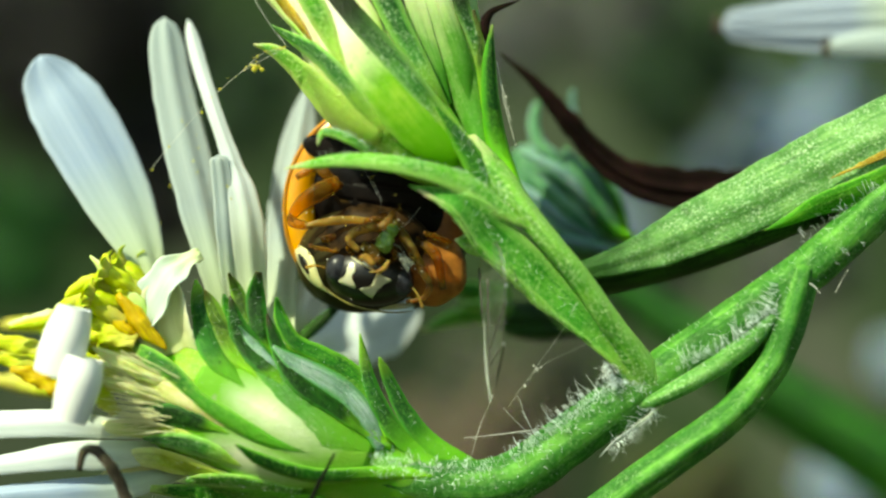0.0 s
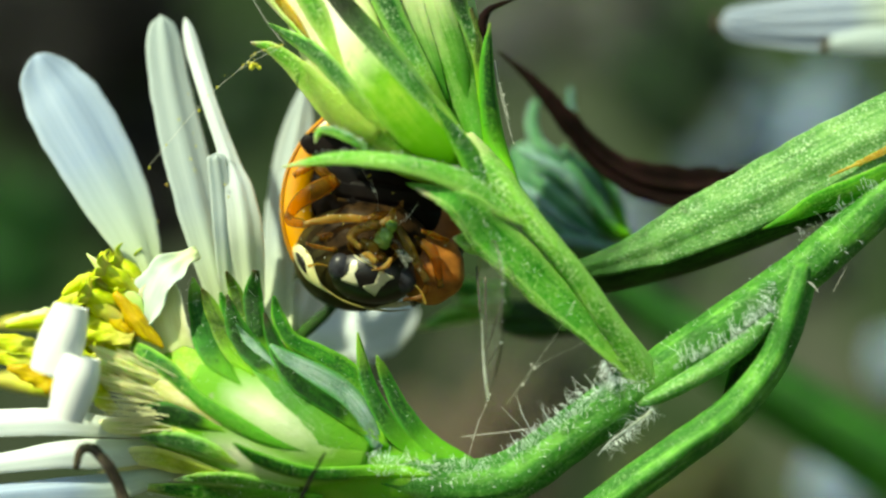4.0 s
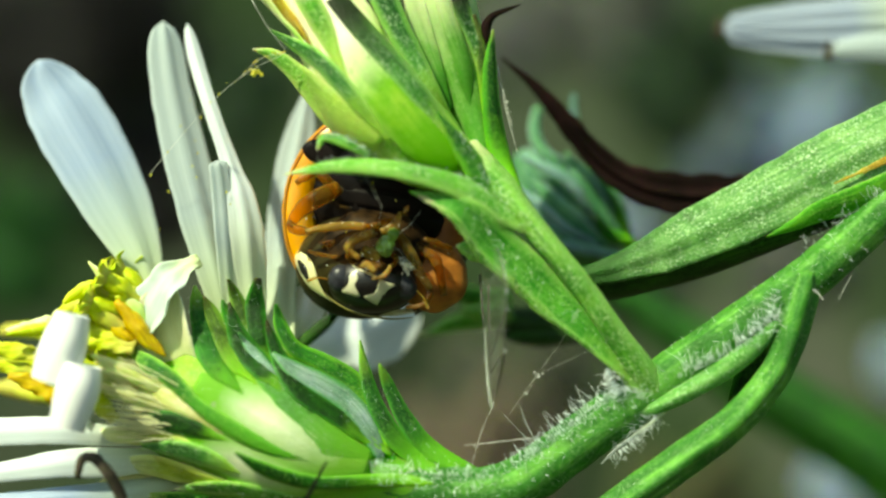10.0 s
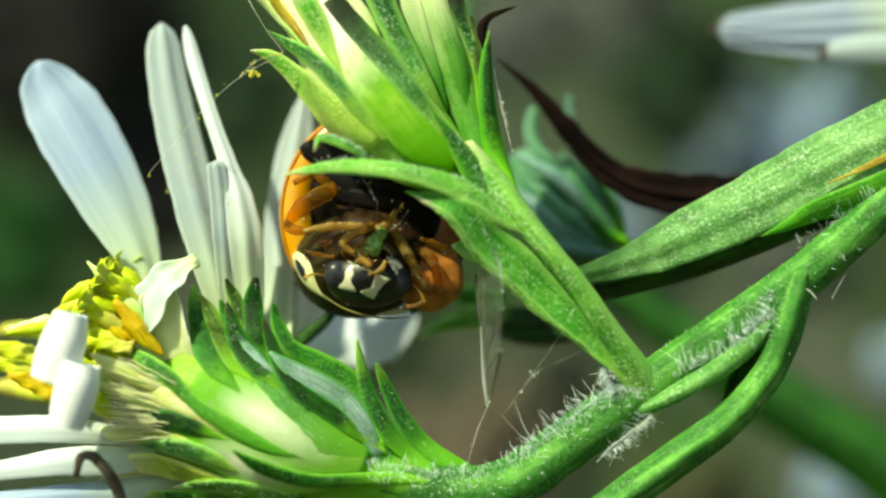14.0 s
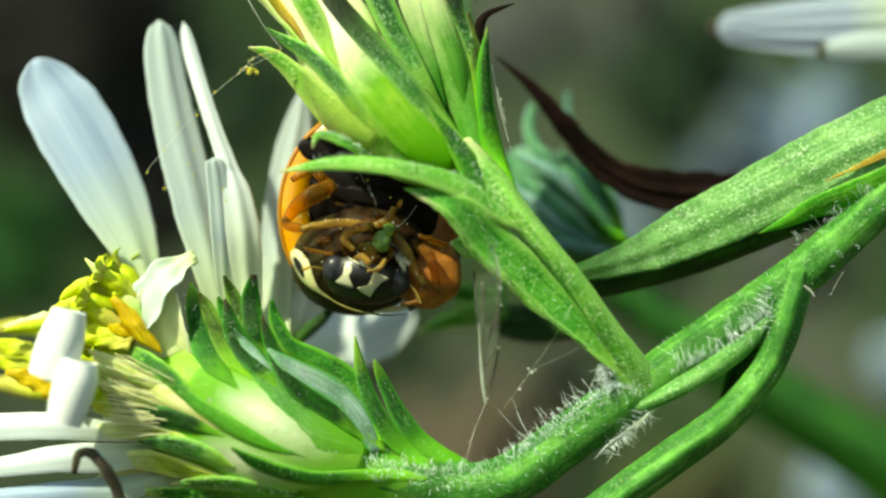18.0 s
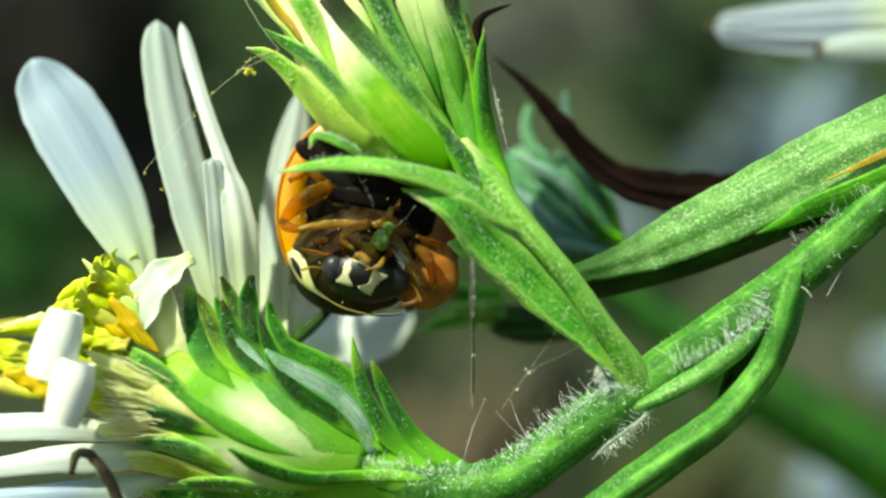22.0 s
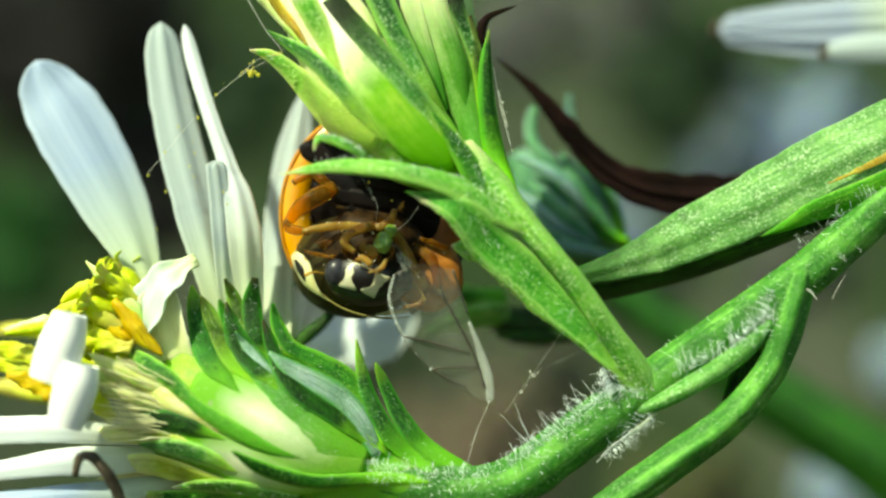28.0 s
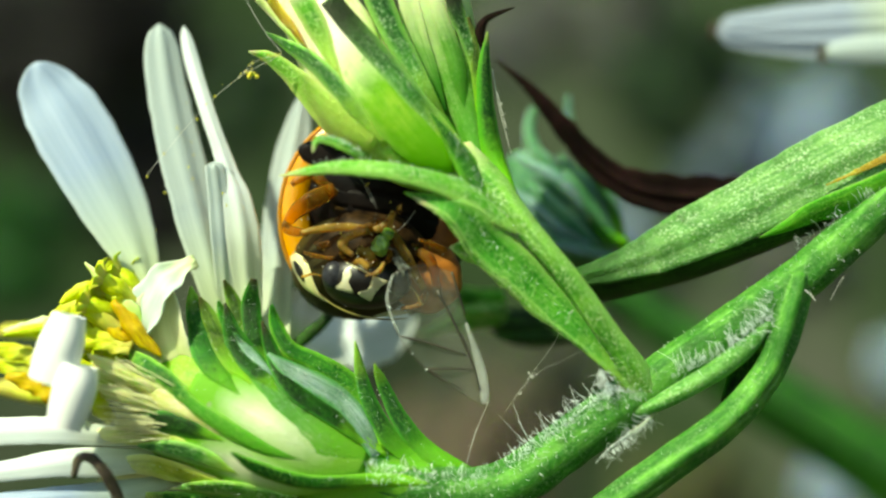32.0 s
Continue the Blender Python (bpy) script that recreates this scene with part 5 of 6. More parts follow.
    split_floret([(-8.46, -1.00, -4.28), (-8.83, -1.00, -3.91), (-9.05, -1.00, -3.55)], [0.3, 0.5, 0.3], M_FLORET)
    for p, w in (([(-13.13, 5.00, -3.82), (-11.88, 4.60, -3.96), (-10.67, 3.50, -4.08), (-9.43, 2.00, -4.08)], 0.5), ([(-13.56, 5.40, -2.95), (-12.30, 5.00, -3.06), (-10.70, 3.60, -3.21)], 0.55), ([(-12.96, 5.00, -2.22), (-11.88, 4.60, -2.20), (-10.53, 3.60, -2.56)], 0.36)):
        part("floret", tube(p, [w * 0.3, w * 0.6, w * 0.5, w * 0.35], 16, 10, lump=0.12, lump_scale=2), M_FLORET, s)
    for p, w in (([(-7.79, -0.20, -2.27), (-8.29, -0.30, -1.52), (-8.70, -0.10, -0.93), (-9.42, 0.20, -0.18)], [0.5, 1.0, 0.8, 0.06]), ([(-8.31, -0.60, -1.96), (-8.82, -0.70, -1.66), (-9.20, -0.60, -1.44), (-9.40, -0.50, -1.26)], [0.4, 0.55, 0.5, 0.2]), ([(-8.68, -0.20, -1.08), (-9.28, -0.20, -0.85), (-9.73, -0.20, -1.08), (-9.98, -0.20, -1.26)], [0.25, 0.4, 0.36, 0.15]), ([(-9.14, 0.40, -1.80), (-10.04, 0.40, -1.88), (-10.95, 0.40, -2.03), (-11.63, 0.40, -2.13)], [0.4, 0.5, 0.4, 0.1])):
        part("inner_bract", blade(p, [0.8 * x for x in w], cup=0.2, thick=0.05, n=24, m=9, ragged=0.25, twist=20), M_BUD_CREAM if p[0][0] > -8.0 else M_FLORET, s)


flower()


def tendril():
    s = thing("dry_tendril", (-8.26, -1.60, -6.52), "dry brown curled tendril lying over the petals", "tendril")
    part("stalk", tube([(-8.01, -1.60, -6.81), (-8.24, -1.70, -6.10), (-8.51, -1.80, -5.55), (-8.87, -1.80, -5.16), (-9.19, -1.80, -5.19), (-9.33, -1.70, -5.66)], [0.17, 0.16, 0.15, 0.14, 0.12, 0.08], 34, 10, lump=0.03, lump_scale=5), M_TENDRIL, s)


tendril()


# ---- the ladybird ----
BC = (-1.76, 1.30, 1.09)


def ladybird():
    s = thing("ladybird", BC, "orange ladybird clinging belly outward beneath the bud", "ladybird")
    c = np.array(BC)

    def elytron(a0, a1, name, mat, inner=0.67):
        ang = np.radians(np.linspace(a0, a1, 34))
        prof = [(inner, 0.08), (inner + 0.05, -0.12), (0.84, -0.22), (0.95, -0.17), (1.0, 0.02), (0.985, 0.35), (0.93, 0.8), (0.82, 1.3), (0.65, 1.75), (0.42, 2.05), (0.2, 2.18), (0.02, 2.2)]
        if inner > 0.8:
            prof = [(inner, 0.0), (0.935, -0.14)] + prof[3:]
        inn = [(r * 0.96, y - 0.08 if y > 0.3 else y + 0.06) for r, y in prof[::-1]]
        pr = np.array(prof + inn)
        x = c[0] + pr[None, :, 0] * 2.62 * np.cos(ang)[:, None]
        z = c[2] + pr[None, :, 0] * 2.95 * np.sin(ang)[:, None]
        y = c[1] + np.repeat(pr[None, :, 1], len(ang), 0)
        rings = np.stack([x, y, z], -1)
        uv = np.stack(np.broadcast_arrays(np.linspace(0, 1, len(pr))[None], np.linspace(0, 1, len(ang))[:, None]), -1)
        return part(name, skin_rings(rings, uv), mat, s)
    left = elytron(90.4, 216, "elytron", M_ELYTRA)
    # Black spot joined with the shaded hollow beside it, in one dark ball.
    part("spot_and_hollow", ball((-3.01, 1.10, 2.75), (0.80, 0.16, 0.40), (0, 8, 0), lump=0.06, lump_scale=4), M_BELLY, left)
    ea = np.radians(np.linspace(96, 214, 24))
    part("edge_line", tube(np.stack([c[0] + 2.54 * np.cos(ea), np.full(24, c[1] - 0.16), c[2] + 2.86 * np.sin(ea)], -1), [0.03], 60, 8), M_RIM_ORANGE, left, "darker amber shell edge")
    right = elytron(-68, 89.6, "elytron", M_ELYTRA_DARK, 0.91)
    ang = np.radians(np.linspace(-66, 6, 22))
    pr = np.array([(0.50, 0.10), (0.54, -0.10), (0.70, -0.20), (0.84, -0.22), (0.93, -0.16), (0.93, -0.04), (0.80, -0.06), (0.60, 0.06)])
    rings = np.stack([c[0] + pr[None, :, 0] * 2.62 * np.cos(ang)[:, None], c[1] + np.repeat(pr[None, :, 1], 22, 0), c[2] + pr[None, :, 0] * 2.95 * np.sin(ang)[:, None]], -1)
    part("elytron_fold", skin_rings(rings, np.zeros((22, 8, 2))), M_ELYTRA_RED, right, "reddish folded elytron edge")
    ac, ar = (c[0] + 0.2, c[1] + 0.35, c[2] + 0.70), (2.22, 0.95, 2.15)
    part("abdomen", ball(ac, ar, n=26, sides=36, lump=0.10, lump_scale=2.2), M_BELLY, s, "black-brown abdomen")
    for i in range(5):
        z = c[2] + 1.9 - i * 0.52
        w = 0.93 * ar[0] * math.sqrt(max(0.1, 1 - ((z - ac[2]) / ar[2]) ** 2))
        part("sternite", band([(ac[0] - w, z + 0.32), (ac[0] - w * 0.4, z + 0.12), (ac[0] + w * 0.4, z - 0.12), (ac[0] + w, z - 0.22)], [0.44, 0.48, 0.48, 0.44], ac, ar, 0.008), M_BELLY, s)
    tc, trd = (-1.89, 0.75, 0.14), (1.55, 1.0, 1.05)
    part("thorax", ball(tc, trd, n=24, sides=32, lump=0.14, lump_scale=2.4), M_THORAX, s, "dark brown thorax")
    part("side_lobe", ball((-0.31, 0.75, -0.58), (0.98, 0.45, 0.95), (0, 20, 0), n=22, sides=30, lump=0.08, lump_scale=2), M_AMBER_BODY, s, "translucent brown-amber side lobe")
    # pronotum with ivory margins
    pc, prr = (-2.22, 1.35, -0.29), (1.80, 1.45, 1.46)
    pro = part("pronotum", ball(pc, prr, n=20, sides=28), M_OLIVE, s, "olive and ivory neck shield")

    def xz(*pts):
        return [(p[0], p[2]) for p in pts]
    part("ivory_margin", band(xz((-4.00, 0.90, 0.02), (-3.71, 0.70, -0.27), (-3.48, 0.60, -0.74), (-3.16, 0.60, -1.09), (-2.83, 0.60, -1.31)), [0.26, 0.46, 0.34, 0.08, 0.02], pc, prr, 0.03), M_YELLOW, pro)
    part("dark_spot", band(xz((-3.90, 0.80, -0.14), (-3.74, 0.70, -0.37), (-3.61, 0.60, -0.68)), [0.08, 0.24, 0.08], pc, prr, 0.09), M_BLACK, pro)
    part("ivory_margin", band(xz((-1.73, 0.60, -1.64), (-1.20, 0.60, -1.56), (-0.74, 0.60, -1.52)), [0.05, 0.16, 0.05], pc, prr, 0.03), M_IVORY, pro)
    part("rim", tube([(-3.17, 0.30, -1.00), (-2.74, 0.20, -1.34), (-2.14, 0.15, -1.58), (-1.39, 0.20, -1.69), (-0.82, 0.40, -1.66)], [0.012, 0.026, 0.03, 0.026, 0.01], 30, 8), M_OLIVE_RIM, pro, "thin olive shield rim")
    # head
    hc, hr = (-2.00, 0.55, -0.71), (1.22, 1.0, 0.82)
    hd = part("head", ball(hc, hr, (0, 8, 0), n=22, sides=30), M_BLACK, s, "black head with ivory face marks", origin=(-1.96, 0.60, -0.44))
    part("face_mark", patch(xz((-2.67, -0.35, -0.15), (-2.40, -0.35, -0.22), (-2.30, -0.35, -0.54), (-2.40, -0.35, -0.74), (-2.30, -0.35, -1.03), (-2.54, -0.35, -0.97), (-2.76, -0.35, -0.86), (-2.58, -0.35, -0.68), (-2.54, -0.35, -0.42)), hc, hr, 0.012), M_IVORY, hd)
    part("face_mark", patch(xz((-1.73, -0.35, -0.60), (-1.54, -0.35, -0.73), (-1.36, -0.35, -0.83), (-1.60, -0.35, -0.97), (-1.78, -0.35, -1.31), (-2.00, -0.35, -1.23), (-2.19, -0.35, -1.04), (-1.90, -0.35, -0.97)), hc, hr, 0.012), M_IVORY, hd)
    part("face_mark", band(xz((-2.45, -0.35, -0.19), (-2.19, -0.35, -0.36), (-1.97, -0.35, -0.48), (-1.70, -0.35, -0.63)), [0.05, 0.06, 0.06, 0.05], hc, hr, 0.03), M_IVORY, hd)
    part("eye", ball((-2.79, -0.02, -0.52), (0.32, 0.27, 0.38), (0, 15, 0)), M_EYE, hd)
    part("eye", ball((-1.11, 0.05, -0.89), (0.32, 0.27, 0.38), (0, -15, 0)), M_EYE, hd)
    part("labrum", ball((-1.88, -0.30, -0.25), (0.36, 0.16, 0.18), (0, 12, 0), lump=0.08, lump_scale=4), M_AMBER_DARK, hd)
    for p in ([(-2.28, -0.10, -0.31), (-2.51, -0.25, 0.04), (-2.38, -0.35, 0.28)], [(-1.50, -0.10, -0.43), (-1.25, -0.25, -0.16), (-1.40, -0.35, 0.07)]):
        part("palp", tube(p, [0.05, 0.08, 0.10], 14, 8, lump=0.03, lump_scale=4), M_AMBER_DARK, hd)
    for p, w in (([(-1.72, -0.60, 0.58), (-2.23, -0.55, 0.49), (-2.47, -0.50, 0.25), (-2.20, -0.50, -0.04)], [0.12, 0.13, 0.12, 0.07]), ([(-1.81, -0.65, -0.43), (-2.02, -0.60, -0.22), (-2.20, -0.50, -0.28)], [0.10, 0.10, 0.05]), ([(-1.40, -0.50, -0.31), (-1.60, -0.60, -0.55), (-1.93, -0.60, -0.61)], [0.06, 0.07, 0.03])):
        part("maxilla", tube(p, w, 16, 8, lump=0.03, lump_scale=5), M_AMBER, hd, "clear amber mouthpart")
    for p in ([(-2.99, 0.10, -0.56), (-3.36, 0.00, -0.44), (-3.66, 0.00, -0.50)], [(-1.04, 0.10, -0.81), (-0.69, -0.10, -1.18), (-0.54, -0.10, -1.56)]):
        part("antenna", tube(p, [0.035, 0.03, 0.05], 14, 6), M_AMBER, hd)

    def leg(segs, name="leg"):
        top = None
        for nm, p, r, mat in segs:
            g = tube(p, [q * 0.82 for q in r], 18, 10, flat=0.7, lump=0.03, lump_scale=4)
            if top is None:
                top = part(name, g, mat, s)
            else:
                part(nm, g, mat, top)
        part("leg_hair", joined(*[hairs(p, r[0] * 0.7, 16, 0.10, (0, -0.7, -0.3), 0.7, 0.006) for _, p, r, _ in segs]), M_AMBER, top, "fine leg bristles", kind="stuff")
        return top
    leg([("femur", [(-2.77, 0.30, 1.78), (-3.30, 0.05, 1.51), (-3.78, 0.05, 1.17), (-4.08, 0.05, 0.78)], [0.24, 0.30, 0.24, 0.15], M_AMBER_CLEAR),
         ("coxa", [(-3.43, 0.50, 2.27), (-3.11, 0.35, 1.99), (-2.74, 0.35, 1.63)], [0.13, 0.17, 0.15], M_AMBER_CLEAR),
         ("knee", [(-4.11, -0.08, 0.85), (-3.89, -0.08, 0.67), (-3.44, -0.08, 0.58)], [0.10, 0.16, 0.09], M_AMBER_DARK),
         ("tibia", [(-3.64, -0.18, 0.61), (-3.16, -0.18, 0.71), (-2.56, -0.18, 0.77), (-1.89, -0.18, 0.74)], [0.08, 0.13, 0.13, 0.10], M_AMBER),
         ("tarsus", [(-2.11, -0.32, 0.71), (-1.63, -0.32, 0.80), (-1.24, -0.32, 0.89)], [0.10, 0.16, 0.12], M_AMBER_CLEAR)])
    fore = leg([("tarsus", [(-1.83, -0.42, 0.50), (-1.48, -0.42, 0.68), (-1.31, -0.42, 1.01)], [0.10, 0.14, 0.08], M_AMBER),
                ("claw", [(-1.36, -0.46, 0.92), (-1.18, -0.46, 1.07), (-1.10, -0.46, 1.21)], [0.04, 0.03, 0.012], M_AMBER_DARK)], "fore_tarsus")
    leg([("femur", [(-1.31, 0.00, 0.77), (-0.86, -0.10, 0.02), (-0.35, -0.10, -0.91)], [0.14, 0.18, 0.11], M_AMBER),
         ("tibia", [(-0.35, 0.00, -0.91), (-0.50, 0.00, -1.30), (-1.01, 0.00, -1.40)], [0.11, 0.11, 0.06], M_AMBER_DARK)])
    leg([("femur", [(-0.80, 0.20, 0.30), (-0.20, 0.10, -0.16), (0.01, 0.10, -1.09)], [0.15, 0.18, 0.11], M_AMBER_DARK),
         ("tibia", [(-0.52, -0.30, 0.44), (-0.14, -0.30, 0.31), (0.25, -0.30, 0.14)], [0.06, 0.10, 0.06], M_AMBER_CLEAR)])
    leg([("femur", [(-1.98, 0.30, 0.30), (-2.58, 0.15, 0.36), (-3.24, 0.15, 0.23)], [0.15, 0.18, 0.11], M_AMBER_DARK),
         ("tibia", [(-3.59, -0.05, 0.11), (-3.14, -0.05, -0.01), (-2.51, -0.05, -0.07)], [0.05, 0.07, 0.05], M_AMBER_DARK)])
    leg([("femur", [(-3.33, 0.50, 2.30), (-3.62, 0.40, 2.11), (-3.93, 0.40, 1.90)], [0.12, 0.14, 0.09], M_AMBER_DARK)])
    # White beads stand in for wet highlights on the legs and mouth.
    for at in [(-2.95, -0.50, 0.84), (-2.85, -0.50, 0.86), (-2.64, -0.50, 0.84), (-2.37, -0.50, 0.83), (-2.11, -0.50, 0.84), (-1.88, -0.50, 0.77), (-1.75, -0.50, 0.58), (-1.57, -0.50, 0.50), (-1.41, -0.50, 0.53), (-1.29, -0.50, 0.71), (-1.17, -0.50, 0.77), (-1.05, -0.50, 0.68), (-0.89, -0.50, 0.84), (-0.80, -0.50, 0.75), (-1.69, -0.50, 0.34), (-1.82, -0.50, 0.25), (-1.88, -0.50, -0.10), (-1.71, -0.50, -0.16), (-1.11, -0.50, 0.03), (-1.07, -0.50, -0.49), (-0.73, -0.50, -0.52), (-0.55, -0.50, -0.59), (-0.25, -0.50, 0.12), (0.12, -0.50, 0.04), (-3.59, -0.50, 0.95), (-3.41, -0.50, 0.98), (-4.20, -0.50, 0.95), (-3.66, -0.50, 0.22), (-2.43, -0.50, -1.32), (-3.04, -0.50, -0.27), (-1.93, -0.50, 0.07), (-2.11, -0.50, -0.00)]:
        e = rng.uniform(0.008, 0.021)
        part("wet_glint", ball(at, (e, e, e), n=6, sides=8), M_BEAD, s)
    return s, hd, fore


beetle, beetle_head, fore_leg = ladybird()


# ---- its prey and the loose wing ----
def aphid():
    s = thing("aphid", (-1.55, -0.45, 0.16), "green half-eaten aphid held in the ladybird's jaws", "aphid")
    part("body", ball((-1.52, -0.45, 0.19), (0.22, 0.19, 0.28), (0, 20, 0), n=26, sides=34, lump=0.07, lump_scale=8), M_APHID, s)
    part("head", ball((-1.34, -0.50, 0.49), (0.18, 0.16, 0.16), lump=0.05, lump_scale=4), M_APHID, s)
    part("shred", ball((-1.92, -0.35, -0.01), (0.28, 0.2, 0.16), (0, 30, 0), lump=0.12, lump_scale=4), M_AMBER, s, "brown chewed shred")
    for p, w in (([(-1.19, -0.55, -0.10), (-1.01, -0.60, -0.31), (-0.92, -0.55, -0.61)], [0.10, 0.22, 0.05]), ([(-1.07, -0.60, -0.07), (-0.80, -0.60, -0.43)], [0.05, 0.16]), ([(-2.13, -0.60, -0.25), (-1.95, -0.65, -0.43), (-1.72, -0.60, -0.46)], [0.05, 0.12, 0.04])):
        part("wing_scrap", blade(p, w, thick=0.02, n=10, m=5, wave=0.05, ragged=0.3), M_SCRAP, s, "glinting torn wing scrap")
    part("antenna", tube([(-1.16, -0.60, 0.52), (-0.89, -0.80, 0.72), (-0.59, -0.90, 1.10)], [0.006, 0.005, 0.004], 12, 6), M_SILK, s, "glinting pale feeler")
    part("leg", tube([(-1.40, -0.50, 0.16), (-1.10, -0.60, 0.01), (-1.01, -0.50, -0.43)], [0.03, 0.025, 0.012], 12, 6), M_VEIN, s)
    return s


prey = aphid()


def loose_wing():
    """The wing hangs down from its root at the origin; its margin reaches to -x."""
    s = thing("insect_wing", (0, 0, 0), "clear veined aphid wing hanging on silk", "wing")
    lead = [(0, 0, 0), (0.05, 0, -1.2), (0.08, 0, -2.4), (0.05, 0, -3.3), (0, 0, -3.69)]
    rear = [(-0.6, 0, 0.35), (-1.55, 0, 0.30), (-1.80, 0, -0.5), (-1.75, 0, -1.34), (-1.28, 0, -2.32), (-0.45, 0, -3.25)]
    a, b = spline(lead, 30), spline(rear, 30)
    k = np.linspace(0, 1, 9)[None, :, None]
    top = a[:, None] * (1 - k) + b[:, None] * k
    top[..., 1] += 0.06 * np.sin(np.linspace(0, math.pi, 9))[None] + 0.03 * np.sin(np.linspace(0, 9, 30))[:, None]
    low = top[:, ::-1] + np.array([0, 0.012, 0])
    part("membrane", skin_rings(np.concatenate([top, low], 1), np.zeros((30, 18, 2))), M_WING, s).visible_shadow = False
    for p, r in ((lead[:2], 0.03), ([(-0.5, -0.04, -0.38), (-0.28, -0.04, -1.3), (-0.1, -0.04, -2.3), (-0.06, -0.04, -3.2)], 0.03), ([(-1.72, -0.04, -1.30), (-1.0, -0.04, -1.70), (-0.2, -0.04, -2.20)], 0.03),
                 ([(-1.26, -0.04, -2.31), (-0.7, -0.04, -2.44), (-0.07, -0.04, -2.62)], 0.028), ([(-1.26, -0.04, -2.31), (-0.9, -0.04, -2.70), (-0.5, -0.04, -3.07)], 0.026), (rear, 0.012)):
        part("vein", tube(p, [r, r, r * 0.7], 16, 6), M_VEIN, s)
    part("stigma", blade([(0.02, -0.02, -1.4), (0.08, -0.02, -2.2), (0.08, -0.02, -2.9), (-0.02, -0.02, -3.55)], [0.08, 0.20, 0.28, 0.20], thick=0.02, n=12, m=5), M_WING_EDGE, s, "pale wing tip")
    # Pale strip and white balls stand in for glints along the wing margin.
    part("margin", blade([(-1.50, -0.02, 0.32), (-1.80, -0.03, -0.20), (-1.82, -0.03, -0.75), (-1.72, -0.03, -1.3)], [0.04, 0.09, 0.07, 0.03], thick=0.02, n=18, m=5, ragged=0.5), M_WING_EDGE, s, "pale strip standing for the wing margin's glint")
    for q in spline(rear[1:5], 7):
        e = rng.uniform(0.008, 0.028)
        part("glint_dot", ball(q + np.array([0, -0.03, 0]), (e, e, e), n=6, sides=8), M_HAIR, s)
    return s


wing = loose_wing()


# ---- silk and pollen ----
def silk(name, paths, r, grains, label, dust=None, size=0.038):
    s = thing(name, paths[0][0], label, "spider thread")
    for p in paths:
        part("thread", tube(p, [r, r * 0.8, r], 14, 5), M_SILK, s)
    for p in paths[:2]:
        for q in spline(p, grains):
            q = q + np.array([rng.gauss(0, 0.04), rng.gauss(0, 0.05), rng.gauss(0, 0.04)])
            e = rng.uniform(0.35, 1.0) * size
            part("pollen_grain", ball(q, (e, e, e * 1.2), n=6, sides=8, lump=0.01, lump_scale=20), dust or M_POLLEN, s)


silk("spider_thread", [[(-4.11, -0.90, 5.24), (-5.10, -0.60, 4.76), (-5.80, -0.30, 4.27), (-6.55, 0.30, 3.64), (-7.87, 0.80, 2.18)], [(-4.11, -0.90, 5.24), (-4.71, -0.80, 5.11), (-5.24, -0.70, 4.67)], [(-5.03, -0.50, 6.70), (-4.57, -0.70, 5.93), (-4.07, -0.90, 5.29)]], 0.007, 12, "spider silk dusted with yellow pollen")
silk("spider_thread", [[(1.43, -0.20, 4.95), (1.58, -0.30, 4.04), (1.73, -0.30, 3.44), (1.91, -0.20, 2.78)], [(1.55, -0.30, 4.34), (1.70, -0.30, 3.74), (1.80, -0.30, 3.37)]], 0.012, 5, "pale spider silk beside the bud", M_SILK, 0.03)
silk("spider_thread", [[(1.31, -0.30, -3.89), (0.98, -0.40, -4.67), (0.65, -0.40, -5.79)], [(1.01, -0.40, -4.52), (0.92, -0.40, -4.82), (0.86, -0.40, -5.05)]], 0.005, 2, "fine silk below the loose wing", M_SILK, 0.025)
silk("spider_thread", [[(3.45, -1.20, -1.45), (2.97, -0.80, -2.35), (2.39, -0.50, -3.19), (1.73, -0.30, -4.16)], [(2.44, -0.50, -3.10), (2.39, -0.50, -3.18), (2.35, -0.50, -3.25)]], 0.003, 1, "single fine silk strand under the bud", M_SILK, 0.03)
silk("spider_thread", [[(9.58, -0.60, -0.87), (9.76, -0.60, -0.99), (9.89, -0.60, -1.17)], [(9.59, -0.60, -0.89), (9.73, -0.60, -0.98), (9.81, -0.60, -1.07)]], 0.016, 1, "short curled pale strand at the stem fork", M_SILK, 0.02)
silk("spider_thread", [[(10.29, -0.60, -1.15), (10.44, -0.60, -0.86), (10.63, -0.60, -0.53)], [(10.32, -0.60, -1.09), (10.38, -0.60, -0.98), (10.44, -0.60, -0.86)]], 0.006, 1, "faint stray silk strand at the stem fork", M_SILK, 0.015)
silk("spider_thread", [[(4.40, -1.00, -2.08), (3.49, -1.00, -2.59), (2.49, -1.00, -3.08), (2.17, -1.00, -3.55)], [(2.55, -1.00, -3.05), (2.49, -1.00, -3.08), (2.43, -1.00, -3.11)]], 0.0022, 2, "fine silk with a bright mote", M_SILK, 0.05)
silk("spider_thread", [[(-2.09, -0.90, 2.17), (-1.87, -0.90, 1.73), (-1.62, -0.90, 1.29), (-1.68, -0.90, 0.82)], [(-1.87, -0.90, 1.73), (-1.79, -0.90, 1.63), (-1.74, -0.90, 1.51)]], 0.0025, 3, "glinting silk across the ladybird's belly", M_SILK, 0.02)
loose_silk = thing("spider_thread", (2.83, -0.60, -4.68), "pale loose spider silk by the stem", "spider thread")
part("thread", tube([(2.83, -0.60, -4.68), (1.57, -0.70, -4.84), (0.53, -0.70, -4.95)], [0.012, 0.010, 0.006], 14, 5), M_SILK, loose_silk)
bristle = thing("dark_bristle", (-3.38, -2.20, -6.43), "thin dark insect bristle poking up before the bracts", "bristle")
